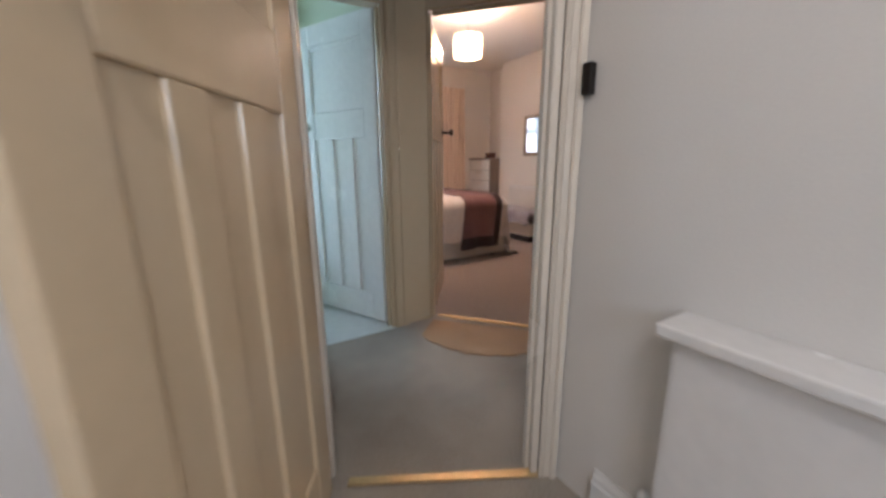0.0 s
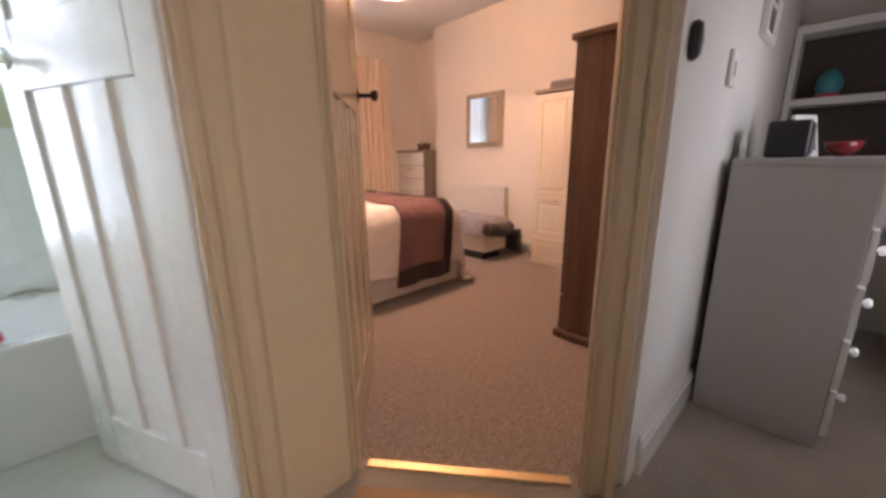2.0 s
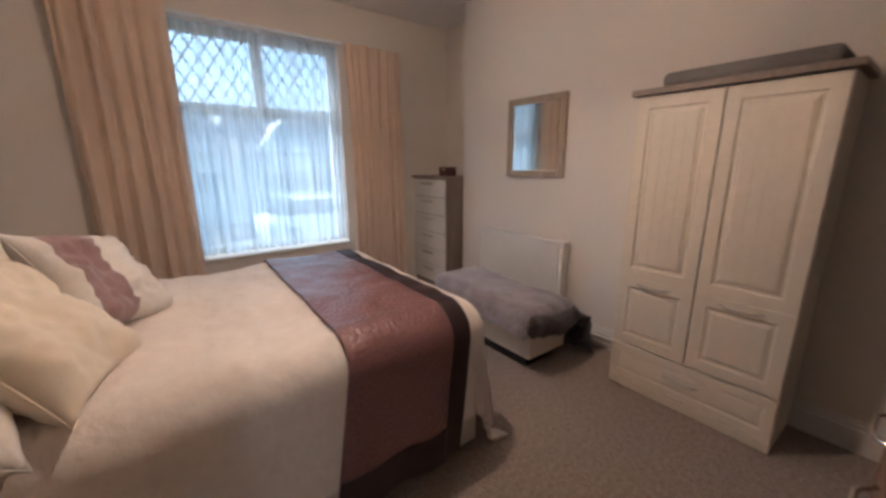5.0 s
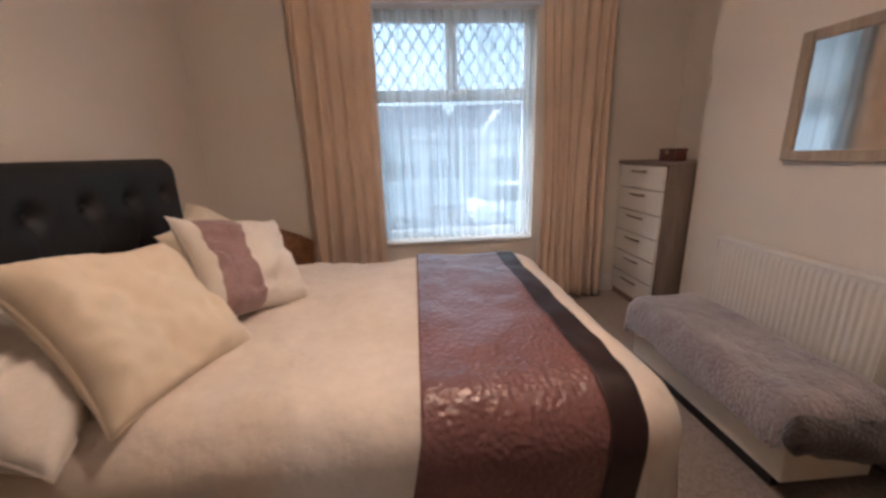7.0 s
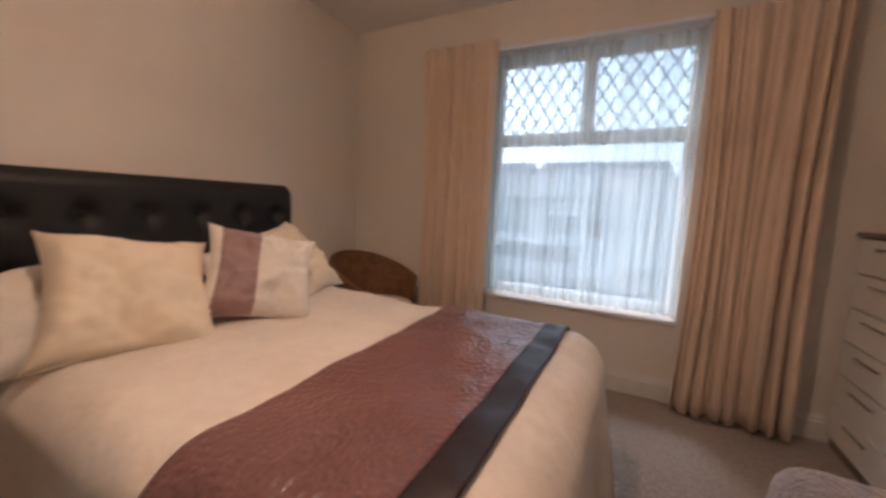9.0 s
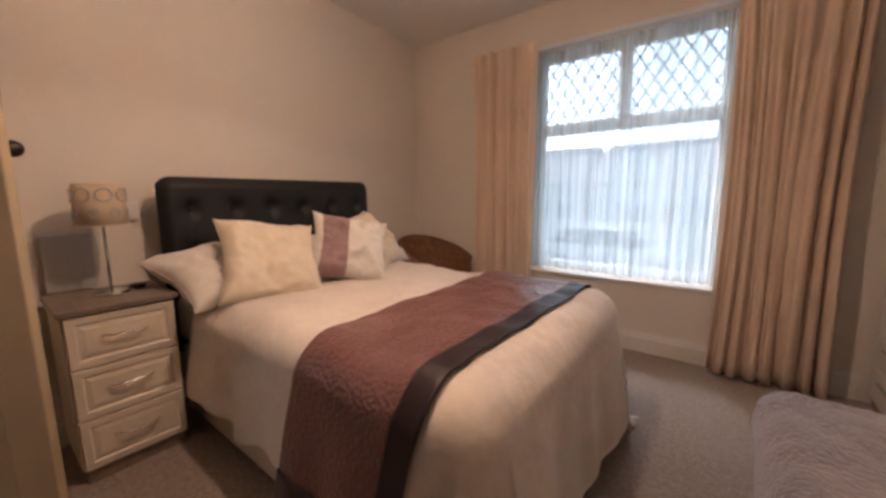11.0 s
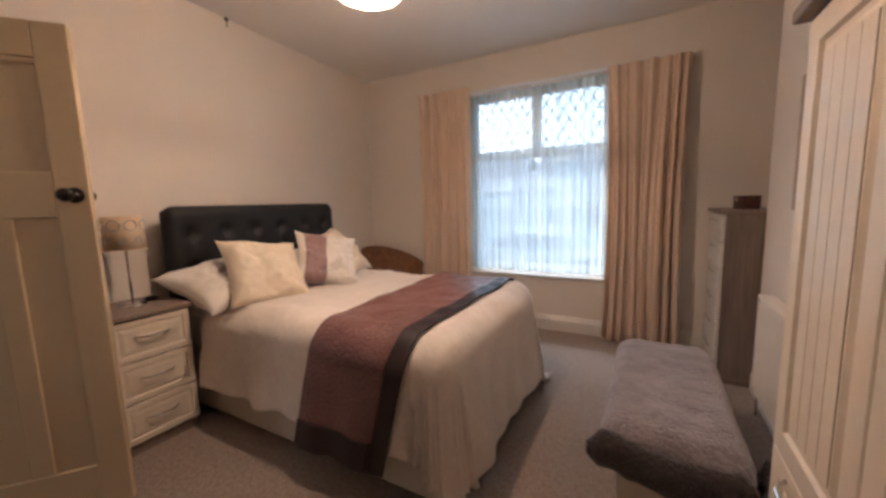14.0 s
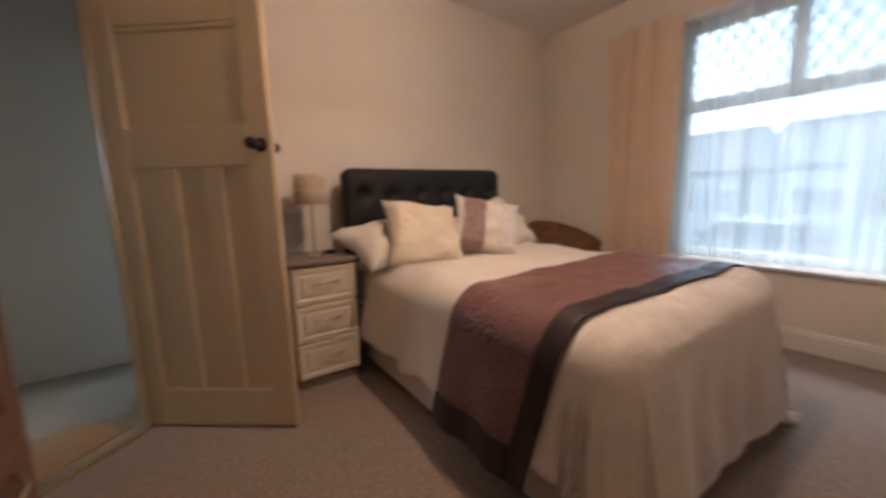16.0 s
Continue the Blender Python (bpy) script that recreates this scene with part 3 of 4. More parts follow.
# net curtain
net = mesh_object("net_curtain", sheet(260, 6, lambda u, v: Vector((X0 + 0.005 + u * (X1 - X0 - 0.01), 6.135 + 0.016 * math.sin(u * 112 + 4 * math.sin(u * 13) + 1.5 * math.sin(u * 31)) + 0.012 * math.sin(u * 47 + v), Z0 + 0.012 + v * (Z1 - Z0 - 0.03) + 0.006 * math.sin(u * 150) * (1 - v)))), net_cloth, smooth=True)
tagged(net, "sheer white net curtain hanging over the window", "net curtain")
rail = thing("curtain_rail", pose(0, 0, 0), "slim white curtain rail above the window", "curtain rail")
part("rail", box(2.05, 6.02, 2.30, 4.50, 6.05, 2.325), upvc, rail, bevel=0.004)
for x in (2.2, 3.25, 4.4):
    part("bracket", box(x, 6.04, 2.29, x + 0.02, 6.085, 2.335), upvc, rail, bevel=0.003)


def curtain(x0, x1, seed, label):
    w = x1 - x0
    n = 7 if seed else 6
    def f(u, v):
        gather = 1 - 0.10 * math.sin(math.pi * v) if seed else 1.0
        ph = n * 2 * math.pi * (u + 0.035 * math.sin(8 * u + 2 * seed) + 0.012 * math.sin(19 * u + seed))
        amp = (0.038 + 0.016 * math.sin(5 * u + seed)) * (0.5 + 0.5 * (1 - v))
        x = x0 + w * (0.5 + (u - 0.5) * gather) + 0.008 * math.sin(ph * 2 + seed) * (1 - v) + 0.014 * math.sin(9 * u + 2 * seed)
        y = 5.965 + amp * math.sin(ph + 0.8 * math.sin(3 * v + seed + 7 * u)) + 0.012 * math.sin(23 * u + 4 * v)
        return Vector((x, y - 0.02 * (1 - v), 0.025 + v * (2.275 if seed else 2.325)))
    ob = mesh_object("curtain", sheet(150, 26, f), curtain_cloth, smooth=True)
    thick(ob, 0.004)
    root = thing("curtain_pair_half", pose(0, 0, 0), label, "curtain", "bedroom curtains")
    ob.parent = root
    ob.name = "drape"
    hd = sheet(150, 2, lambda u, v: f(u, 0.965 + 0.035 * v) + Vector((0, -0.007, 0.004)))
    part("heading_tape", hd, curtain_cloth, root, smooth=True)
    return root


curtain(2.08, 2.655, 0, "cream full-length curtain drawn back beside the bed")
curtain(3.90, 4.47, 3, "cream full-length curtain drawn back beside the drawers")

# ---- bed ----
BX0, BX1, BY0, BY1, BT = 1.66, 3.50, 3.70, 5.02, 0.715
bed = thing("bed", pose(0, 0, 0), "double divan bed with black buttoned headboard", "bed")
part("divan_base", box(BX0, BY0 + 0.02, 0.03, BX1, BY1 - 0.02, 0.40), divan_cloth, bed, bevel=0.02, segments=3)
part("mattress", box(BX0, BY0 + 0.015, 0.405, BX1, BY1 - 0.015, 0.665), pillow_white, bed, bevel=0.05, segments=4)
for x in (1.8, 3.38):
    for y in (BY0 + 0.1, BY1 - 0.1):
        part("castor", tube(0.025, 0.025, 0.0, 0.032, 12, m=Matrix.Translation((x, y, 0))), blackened, bed)
HY0, HY1, HZ0, HZ1 = 3.685, 5.06, 0.35, 1.275
BUT = [(HY0 + 0.14 + i * 0.219, z) for z in (1.105, 0.88) for i in range(6)]


def tuft(u, v):
    y, z = HY0 + u * (HY1 - HY0), HZ0 + v * (HZ1 - HZ0)
    d = min(y - HY0, HY1 - y, HZ1 - z)
    e = max(0.0, 1 - d / 0.06)
    r = min(math.hypot(y - a, z - b) for a, b in BUT)
    dip = 0.034 * math.exp(-(r / 0.042) ** 2)
    fold = 0.0
    for a, b in BUT:
        if abs(y - a) < 0.014 and b - 0.225 < z < b:
            fold = max(fold, 0.006 * (1 - abs(y - a) / 0.014))
    yy, zz = y, z
    for cy, s in ((HY0 + 0.07, -1), (HY1 - 0.07, 1)):
        if (y - cy) * s > 0 and z > HZ1 - 0.07:
            du, dv = (y - cy) * s, z - (HZ1 - 0.07)
            k = max(du, dv) / max(1e-6, math.hypot(du, dv))
            yy, zz = cy + s * du * k, HZ1 - 0.07 + dv * k
    return Vector((1.70 - 0.045 * e ** 2 - dip - fold, yy, zz))


hb = part("headboard", sheet(150, 100, tuft), leather, bed, "black faux leather buttoned headboard", smooth=True)
part("headboard_back", box(1.585, HY0 + 0.012, HZ0, 1.66, HY1 - 0.012, HZ1 - 0.02), leather, bed, bevel=0.03, segments=4)
for a, b in BUT:
    part("button", lathe([(0.013, 0), (0.012, 0.006), (0.006, 0.009)], 12, Matrix.Translation((1.664, a, b)) @ Matrix.Rotation(math.pi / 2, 4, "Y")), leather, hb, smooth=True)
for y in (HY0 + 0.3, HY1 - 0.3):
    part("headboard_strut", box(1.6, y - 0.03, 0.0, 1.63, y + 0.03, HZ0 + 0.05), blackened, bed)


def drape(x0, x1, y0, y1, top, hang, rad, lift, nu, nv, fold=0.02, seed=0.0, skew=0.0, floor=0.03, ragged=0.0, puff=0.015, limits=None, flare=0.07):
    """Cloth laid on a block: hang = (low x, high x, low y, high y). limits: the part of the flat cloth that is made."""
    hx0, hx1, hy0, hy1 = hang
    fx0, fx1 = limits or (x0 - hx0, x1 + hx1)
    def f(u, v):
        b = y0 - hy0 + v * (y1 - y0 + hy0 + hy1)
        a = fx0 + u * (fx1 - fx0) + skew * (b - y1)
        if skew and b < y0:
            a -= 0.2 * (y0 - b)
        ca, cb = min(max(a, x0 + rad), x1 - rad), min(max(b, y0 + rad), y1 - rad)
        if hx0 == 0:
            ca = min(a, x1 - rad)
        da, db = a - ca, b - cb
        d = math.hypot(da, db)
        z = top + puff * (noise.noise((a * 3.1 + seed, b * 3.1, 1.7)) + 0.6 * noise.noise((a * 8, b * 8 + seed, 4.2)) + 0.3 * noise.noise((a * 19, b * 13, 2.2)))
        if d < 1e-6:
            return Vector((a, b, z + lift))
        n = Vector((da / d, db / d, 0))
        R = rad + lift
        ang = min(d / rad, math.pi / 2)
        out = R * math.sin(ang)
        drop = R * (1 - math.cos(ang))
        rest = max(0.0, d - rad * math.pi / 2)
        s = a * abs(n.y) + b * abs(n.x) + 0.8 * math.atan2(db, da)
        wave = fold * min(1, rest / 0.25) * (math.sin(s * 11 + 2.1 * math.sin(s * 5) + seed) + 0.35 * math.sin(s * 27 + seed))
        drop += rest * (1 - ragged * (0.5 + 0.5 * math.sin(s * 13 + seed)))
        out += wave + 0.05 * rest * rest + (flare + (0.10 - flare) * n.x * n.x) * rest
        zz = z + lift - drop
        if zz < floor:
            out += (floor - zz) * 0.5
            zz = floor + 0.004 * math.sin(s * 30)
        return Vector((ca, cb, 0)) + n * out + Vector((0, 0, zz))
    return sheet(nu, nv, f)


DX1 = 3.575
duvet = mesh_object("duvet", drape(1.98, DX1, BY0 - 0.02, BY1 + 0.02, BT, (0, 0.56, 0.42, 0.46), 0.15, 0.0, 150, 170, 0.019, 0.4), linen, smooth=True)
duvet_root = thing("duvet", pose(0, 0, 0), "cream jacquard duvet draped over the bed, corners hanging", "duvet")
duvet.name = "cover"
duvet.parent = duvet_root
thick(duvet, 0.016)
edge_full = drape(1.98, DX1, BY0 - 0.02, BY1 + 0.02, BT, (0, 0.56, 0.42, 0.46), 0.15, 0.003, 150, 170, 0.019, 0.4)
edge_full.verts.index_update()
bmesh.ops.delete(edge_full, geom=[v for v in edge_full.verts if v.index // 171 < 149], context="VERTS")
thick(part("hem", edge_full, linen, duvet_root, smooth=True), 0.022)

runner = thing("bed_runner", pose(0, 0, 0), "mauve satin bed runner with a plum border", "bed runner")
RX0, RX1, RB = 2.90, 3.335, 0.085
kw = dict(hang=(0, 0.5, 0.50, 0.46), rad=0.15, fold=0.019, seed=0.4, skew=0.004)
part("runner_panel", drape(1.98, DX1, BY0 - 0.02, BY1 + 0.02, BT, lift=0.011, nu=44, nv=150, limits=(RX0, RX1), **kw), runner_satin, runner, smooth=True)
part("runner_border", drape(1.98, DX1, BY0 - 0.02, BY1 + 0.02, BT, lift=0.013, nu=12, nv=150, limits=(RX1, RX1 + RB), **kw), plum, runner, "dark plum satin border", smooth=True)
HEM = 0.055
def strip(v0, v1):
    full = drape(1.98, DX1, BY0 - 0.02, BY1 + 0.02, BT, lift=0.024, nu=44, nv=150, limits=(RX0, RX1), **kw)
    full.verts.index_update()
    bmesh.ops.delete(full, geom=[v for v in full.verts if not v0 <= (v.index % 151) / 150 <= v1], context="VERTS")
    return full
part("runner_hem", strip(0, HEM), plum, runner, "dark plum satin hem", smooth=True)
part("runner_hem", strip(1 - HEM, 1), plum, runner, "dark plum satin hem", smooth=True)
for c in runner.children:
    thick(c, 0.005, 1)


def pillow(w, h, t, seed, bm=None):
    """A stuffed cushion in x (width) and z (height), thick along y, centred."""
    bm = bm or bmesh.new()
    n = 36
    def point(u, v, s):
        a, b = 2 * u - 1, 2 * v - 1
        e = max(0.0, (1 - a ** 4)) ** 0.6 * max(0.0, (1 - b ** 4)) ** 0.6
        pinch = 1 - 0.15 * (1 - abs(b) ** 2) * abs(a) ** 3
        pinch2 = 1 - 0.15 * (1 - abs(a) ** 2) * abs(b) ** 3
        wr = 0.034 * noise.noise((a * 2 + seed, b * 2, s)) + 0.017 * noise.noise((a * 5 + b * 3 + seed, b * 5 - a * 2, s * 3)) + 0.006 * noise.noise((a * 13 + seed, b * 9, s * 2))
        return Vector((a * w / 2 * pinch, s * (t / 2 * e + (wr * e)) , b * h / 2 * pinch2))
    grids = []
    for s in (-1, 1):
        g = [[bm.verts.new(point(i / n, j / n, s)) for j in range(n + 1)] for i in range(n + 1)]
        for i in range(n):
            for j in range(n):
                bm.faces.new((g[i][j], g[i + 1][j], g[i + 1][j + 1], g[i][j + 1]))
        grids.append(g)
    bmesh.ops.remove_doubles(bm, verts=bm.verts[:], dist=0.0004)
    return bm


def cushion(name, w, h, t, seed, m, mat, label, category="cushion", group="bed cushions", stripe=None):
    root = thing(name, m, label, category, group)
    body = part("cover", pillow(w, h, t, seed), mat, root, smooth=True)
    if stripe:
        body.data.materials.append(stripe)
        for p in body.data.polygons:
            x = p.center.x / w
            if -0.37 < x < -0.06:
                p.material_index = 1
    r = 0.0022
    pts = []
    k = 24
    for (ax, az), (bx, bz) in (((-1, -1), (1, -1)), ((1, -1), (1, 1)), ((1, 1), (-1, 1)), ((-1, 1), (-1, -1))):
        for i in range(k):
            q = i / k
            a, b = ax + (bx - ax) * q, az + (bz - az) * q
            pts.append(Vector((a * w / 2 * (1 - 0.15 * (1 - b * b) * abs(a) ** 3), 0, b * h / 2 * (1 - 0.15 * (1 - a * a) * abs(b) ** 3))))
    bm = bmesh.new()
    rings = []
    for i, p in enumerate(pts):
        d = (pts[(i + 1) % len(pts)] - pts[i - 1]).normalized()
        s = d.cross(Vector((0, 1, 0)))
        rings.append([bm.verts.new(p + s * r * math.cos(g) + Vector((0, r * math.sin(g), 0))) for g in (0, math.pi / 2, math.pi, 1.5 * math.pi)])
    for i in range(len(rings)):
        a, b = rings[i], rings[(i + 1) % len(rings)]
        for j in range(4):
            bm.faces.new((a[j], a[(j + 1) % 4], b[(j + 1) % 4], b[j]))
    part("piping", bm, mat, root, smooth=True)
    return root


# cushions face the foot of the bed: local -y looks along +x
FACE = Matrix.Rotation(math.pi / 2, 4, "Z")
def lean(x, y, z, back, turn=0, roll=0):
    return Matrix.Translation((x, y, z)) @ Matrix.Rotation(radians(turn), 4, "Z") @ FACE @ Matrix.Rotation(radians(-back), 4, "X") @ Matrix.Rotation(radians(roll), 4, "Y")


cushion("pillow", 0.70, 0.46, 0.18, 1.0, lean(1.92, 3.93, 0.79, 66, 6, -6), pillow_white, "plump white sleeping pillow lying by the headboard", "pillow", "sleeping pillows")
cushion("pillow", 0.66, 0.44, 0.16, 5.0, lean(1.91, 4.70, 0.80, 68, -3, 0), pillow_white, "plump white sleeping pillow lying by the headboard", "pillow", "sleeping pillows")
cushion("scatter_cushion", 0.485, 0.50, 0.17, 2.0, lean(2.15, 4.0, 0.855, 44, -8, 10), cushion_cream, "cream damask cushion leaning on the pillows")
cushion("scatter_cushion", 0.52, 0.50, 0.17, 3.0, lean(2.02, 4.74, 0.85, 44, 10, -10), cushion_cream, "cream damask cushion leaning on the pillows")
cushion("striped_cushion", 0.44, 0.42, 0.16, 4.0, lean(2.26, 4.40, 0.875, 34, -22, 14), pillow_white, "white cushion with a broad mauve stripe", stripe=mauve)


# ---- chests and cabinets ----
def drawer_unit(name, m, w, d, h, n, body_mat, front_mat, top_mat, handle, label, category="chest of drawers", plinth=0.06, raised=True, top_over=0.012, inset=0.0):
    """Drawers that face local -y, base at the origin, x from 0 to w."""
    root = thing(name, m, label, category)
    part("plinth", box(0.01, 0.02, 0, w - 0.01, d, plinth), top_mat, root)
    part("carcass", box(0, 0.022, plinth, w, d, h - 0.024), body_mat, root, bevel=0.002)
    part("top", box(-top_over, -top_over, h - 0.024, w + top_over, d, h), top_mat, root, bevel=0.005)
    dh = (h - 0.024 - plinth - 0.006) / n
    for i in range(n):
        z = plinth + 0.004 + i * dh
        if raised:
            bm = framed_panel(w - 0.012 - 2 * inset, dh - 0.008, 0.02, 0.028)
        else:
            bm = box(0, 0, 0, w - 0.012 - 2 * inset, 0.02, dh - 0.008)
            bmesh.ops.bevel(bm, geom=bm.edges[:], offset=0.003, segments=2, affect="EDGES")
        bmesh.ops.translate(bm, vec=(0.006 + inset, 0, z), verts=bm.verts[:])
        fr = part("drawer", bm, front_mat, root)
        if handle == "bow":
            hb2 = bow(min(0.16, w * 0.5), 0.026, 0.005)
            bmesh.ops.translate(hb2, vec=(w / 2, -0.001, z + dh * 0.55), verts=hb2.verts[:])
            part("handle", hb2, chrome, fr, "chrome bow handle", smooth=True)
        elif handle == "bar":
            hb2 = box(w / 2 - 0.1, -0.018, z + dh * 0.70, w / 2 + 0.1, -0.010, z + dh * 0.70 + 0.010)
            box(w / 2 - 0.09, -0.012, z + dh * 0.70, w / 2 - 0.08, 0.001, z + dh * 0.70 + 0.008, hb2)
            box(w / 2 + 0.08, -0.012, z + dh * 0.70, w / 2 + 0.09, 0.001, z + dh * 0.70 + 0.008, hb2)
            part("handle", hb2, chrome, fr, "slim chrome bar handle")
        else:
            for x in (w * 0.2, w * 0.8):
                kn = lathe([(0.008, 0), (0.008, 0.012), (0.017, 0.02), (0.015, 0.03), (0.006, 0.033)], 14, Matrix.Translation((x, 0, z + dh / 2)) @ Matrix.Rotation(math.pi / 2, 4, "X"))
                part("knob", kn, white_plastic, fr, "small white knob", smooth=True)
    return root


EAST = math.pi / 2
# bedside chest: faces east
drawer_unit("bedside_chest", Matrix.Translation((1.97, 3.26, 0)) @ Matrix.Rotation(EAST, 4, "Z"), 0.37, 0.40, 0.74, 3, cream_board, cream_board, grey_oak_top, "bow",
            "cream three-drawer bedside chest with grey oak top", "bedside table")
# tall chest in the alcove: faces west
drawer_unit("tall_chest", Matrix.Translation((4.64, 6.05, 0)) @ Matrix.Rotation(-EAST, 4, "Z"), 0.57, 0.42, 1.155, 6, grey_oak, drawer_white, grey_oak_top, "bar",
            "tall grey oak chest with white drawer fronts", raised=False, inset=0.004)
# hall chest: faces south
drawer_unit("hall_chest", Matrix.Translation((3.07, 1.47, 0)), 0.80, 0.40, 1.03, 5, grey_box_paint, white_plastic, grey_box_paint, "knob",
            "grey hall chest of drawers with white knobs", raised=False, top_over=0.006)


def wardrobe(name, m, w, d, h, body_mat, front_mat, top_mat, label, handles=True, drawer=0.2, over=0.025, boarded=True):
    """Two doors over one wide drawer, facing local -y."""
    root = thing(name, m, label, "wardrobe")
    foot = 0.0 if boarded else 0.022
    part("plinth", box(-foot, -foot, 0, w + foot, d, 0.055 - foot * 0.4), body_mat, root, bevel=0.006 + foot * 0.3)
    part("carcass", box(0, 0.022, 0.055, w, d, h - 0.03), body_mat, root, bevel=0.003)
    part("cornice", box(-over, -over, h - 0.03, w + over, d, h), top_mat, root, bevel=0.006)
    z = 0.06
    bm = framed_panel(w - 0.006, drawer, 0.022, 0.04)
    bmesh.ops.translate(bm, vec=(0.003, 0, z), verts=bm.verts[:])
    fr = part("drawer", bm, front_mat, root)
    hb3 = bow(0.17, 0.026, 0.005)
    bmesh.ops.translate(hb3, vec=(w / 2, 0, z + drawer * 0.55), verts=hb3.verts[:])
    if handles:
        part("handle", hb3, chrome, fr, "chrome bow handle", smooth=True)
    z += drawer + 0.012
    dw, dh = w / 2 - 0.005, h - 0.036 - z
    split = (0.665 if boarded else 0.735) - z
    for k in range(2):
        x = 0.003 + k * (w / 2)
        leaf = part("door", box(x, 0.008, z, x + dw, 0.022, z + dh), front_mat, root)
        for a, b in ((0.0, split), (split, dh)):
            p = framed_panel(dw, b - a, 0.014, 0.055, 0.012, 0.014)
            bmesh.ops.translate(p, vec=(x, 0, z + a), verts=p.verts[:])
            part("door_panel", p, front_mat, leaf)
            if boarded and a:
                e, bw = 0.055 + 0.014 * 2.2 + 0.004, (dw - 2 * (0.055 + 0.014 * 2.2 + 0.004)) / 4
                for c in range(4):
                    part("board", box(x + e + c * bw + 0.001, -0.0012, z + a + e, x + e + (c + 1) * bw - 0.001, 0.004, z + b - e), front_mat, leaf, bevel=0.0008)
        if handles:
            h3 = bow(0.17, 0.026, 0.005)
            bmesh.ops.translate(h3, vec=(x + dw / 2, 0, z + split - 0.03), verts=h3.verts[:])
            part("handle", h3, chrome, leaf, "chrome bow handle", smooth=True)
    return root


wardrobe("cream_wardrobe", Matrix.Translation((4.50, 3.645, 0)) @ Matrix.Rotation(-EAST, 4, "Z"), 0.76, 0.345, 1.64, cream_board, cream_board, grey_oak_top,
         "cream two-door wardrobe with panelled doors and drawer")
wardrobe("dark_wardrobe", Matrix.Translation((3.88, 2.60, 0)) @ Matrix.Rotation(math.pi, 4, "Z"), 0.665, 0.54, 1.635, dark_wood, dark_wood, dark_wood,
         "dark stained walnut wardrobe with moulded plinth", over=0.02, boarded=False)

# things on the furniture
bag = mesh_object("storage_bag", box(4.54, 2.93, 1.641, 4.83, 3.56, 1.715), grey_fabric, bevel=0.03, segments=4, smooth=True)
tagged(bag, "flat grey fabric storage bag on the wardrobe", "storage bag")
trinket = thing("trinket_box", pose(4.78, 5.62, 1.155, rz=8), "small dark red-brown box on the tall chest", "box")
part("box_body", box(-0.05, -0.075, 0, 0.05, 0.075, 0.065), red_wood, trinket, bevel=0.006)
part("lid", box(-0.053, -0.078, 0.066, 0.053, 0.078, 0.088), red_wood, trinket, bevel=0.008)
part("clasp", box(-0.057, -0.012, 0.052, -0.05, 0.012, 0.08), brass, trinket)

lamp = thing("bedside_lamp", pose(1.76, 3.455, 0.74), "chrome table lamp with cream patterned drum shade", "table lamp")
part("base", lathe([(0.062, 0), (0.062, 0.006), (0.05, 0.014), (0.012, 0.022)], 28), chrome, lamp, smooth=True)
part("stem", tube(0.006, 0.006, 0.02, 0.36, 12), chrome, lamp, smooth=True)
sh = part("shade", tube(0.092, 0.086, 0.312, 0.487, 36, caps=False), unlit_shade, lamp, "cream patterned fabric shade", smooth=True)
thick(sh, 0.003)
part("shade_ring", tube(0.094, 0.094, 0.309, 0.315, 36, caps=False), unlit_shade, lamp)
for k in range(8):
    for big, dz in ((0.030, 0.128), (0.019, 0.050)):
        bm = bmesh.new()
        off = 0.35 if big < 0.025 else 0.0
        a0 = 2 * math.pi * k / 8 + off
        rings = []
        for i in range(20):
            g = 2 * math.pi * i / 20
            row = []
            for q in (big, big - 0.006):
                a = a0 + q * math.cos(g) / 0.09
                row.append(bm.verts.new((0.0935 * math.cos(a), 0.0935 * math.sin(a), 0.312 + dz + q * math.sin(g))))
            rings.append(row)
        for i in range(20):
            p, q = rings[i], rings[(i + 1) % 20]
            bm.faces.new((p[0], p[1], q[1], q[0]))
        thick(part("ring_motif", bm, silver_card, sh, "printed grey ring"), 0.0015, 0)
card = mesh_object("framed_panel", box(1.535, 3.27, 0.741, 1.56, 3.44, 1.0), silver_card, bevel=0.004)
tagged(card, "grey board leaning on the wall behind the lamp", "picture board")
sock = thing("wall_socket", pose(1.502, 3.57, 1.10), "white double socket plate on the wall", "socket")
part("plate", box(-0.012, -0.075, -0.045, 0.008, 0.075, 0.045), white_plastic, sock, bevel=0.004)
for y in (-0.035, 0.035):
    part("socket_face", box(0.008, y - 0.022, -0.022, 0.011, y + 0.022, 0.022), white_plastic, sock, bevel=0.001)
dish = tagged(mesh_object("trinket_dish", lathe([(0.02, 0), (0.035, 0.012), (0.033, 0.016), (0.018, 0.006)], 18, Matrix.Translation((1.72, 3.56, 0.741))), blackened, smooth=True), "small dark dish on the bedside chest", "dish")

# rattan chair in the corner
chair = thing("rattan_chair", pose(1.97, 5.58, 0), "rounded brown woven rattan chair in the corner", "chair")
def shell(u, v):
    a = math.pi * (-0.62 + 1.24 * u)
    h = 0.30 + (0.80 - 0.30) * v * (0.62 + 0.38 * math.cos(a * 0.8))
    r = 0.29 + 0.05 * v
    w = 0.004 * math.sin(u * 170) * math.sin(v * 70)
    return Vector((-(r + w) * math.cos(a), (r + w) * math.sin(a), h))
thick(part("backrest", sheet(180, 50, shell), rattan, chair, smooth=True), 0.018)
part("seat", lathe([(0.28, 0.30), (0.30, 0.33), (0.29, 0.37), (0.1, 0.385)], 32), rattan, chair, smooth=True)
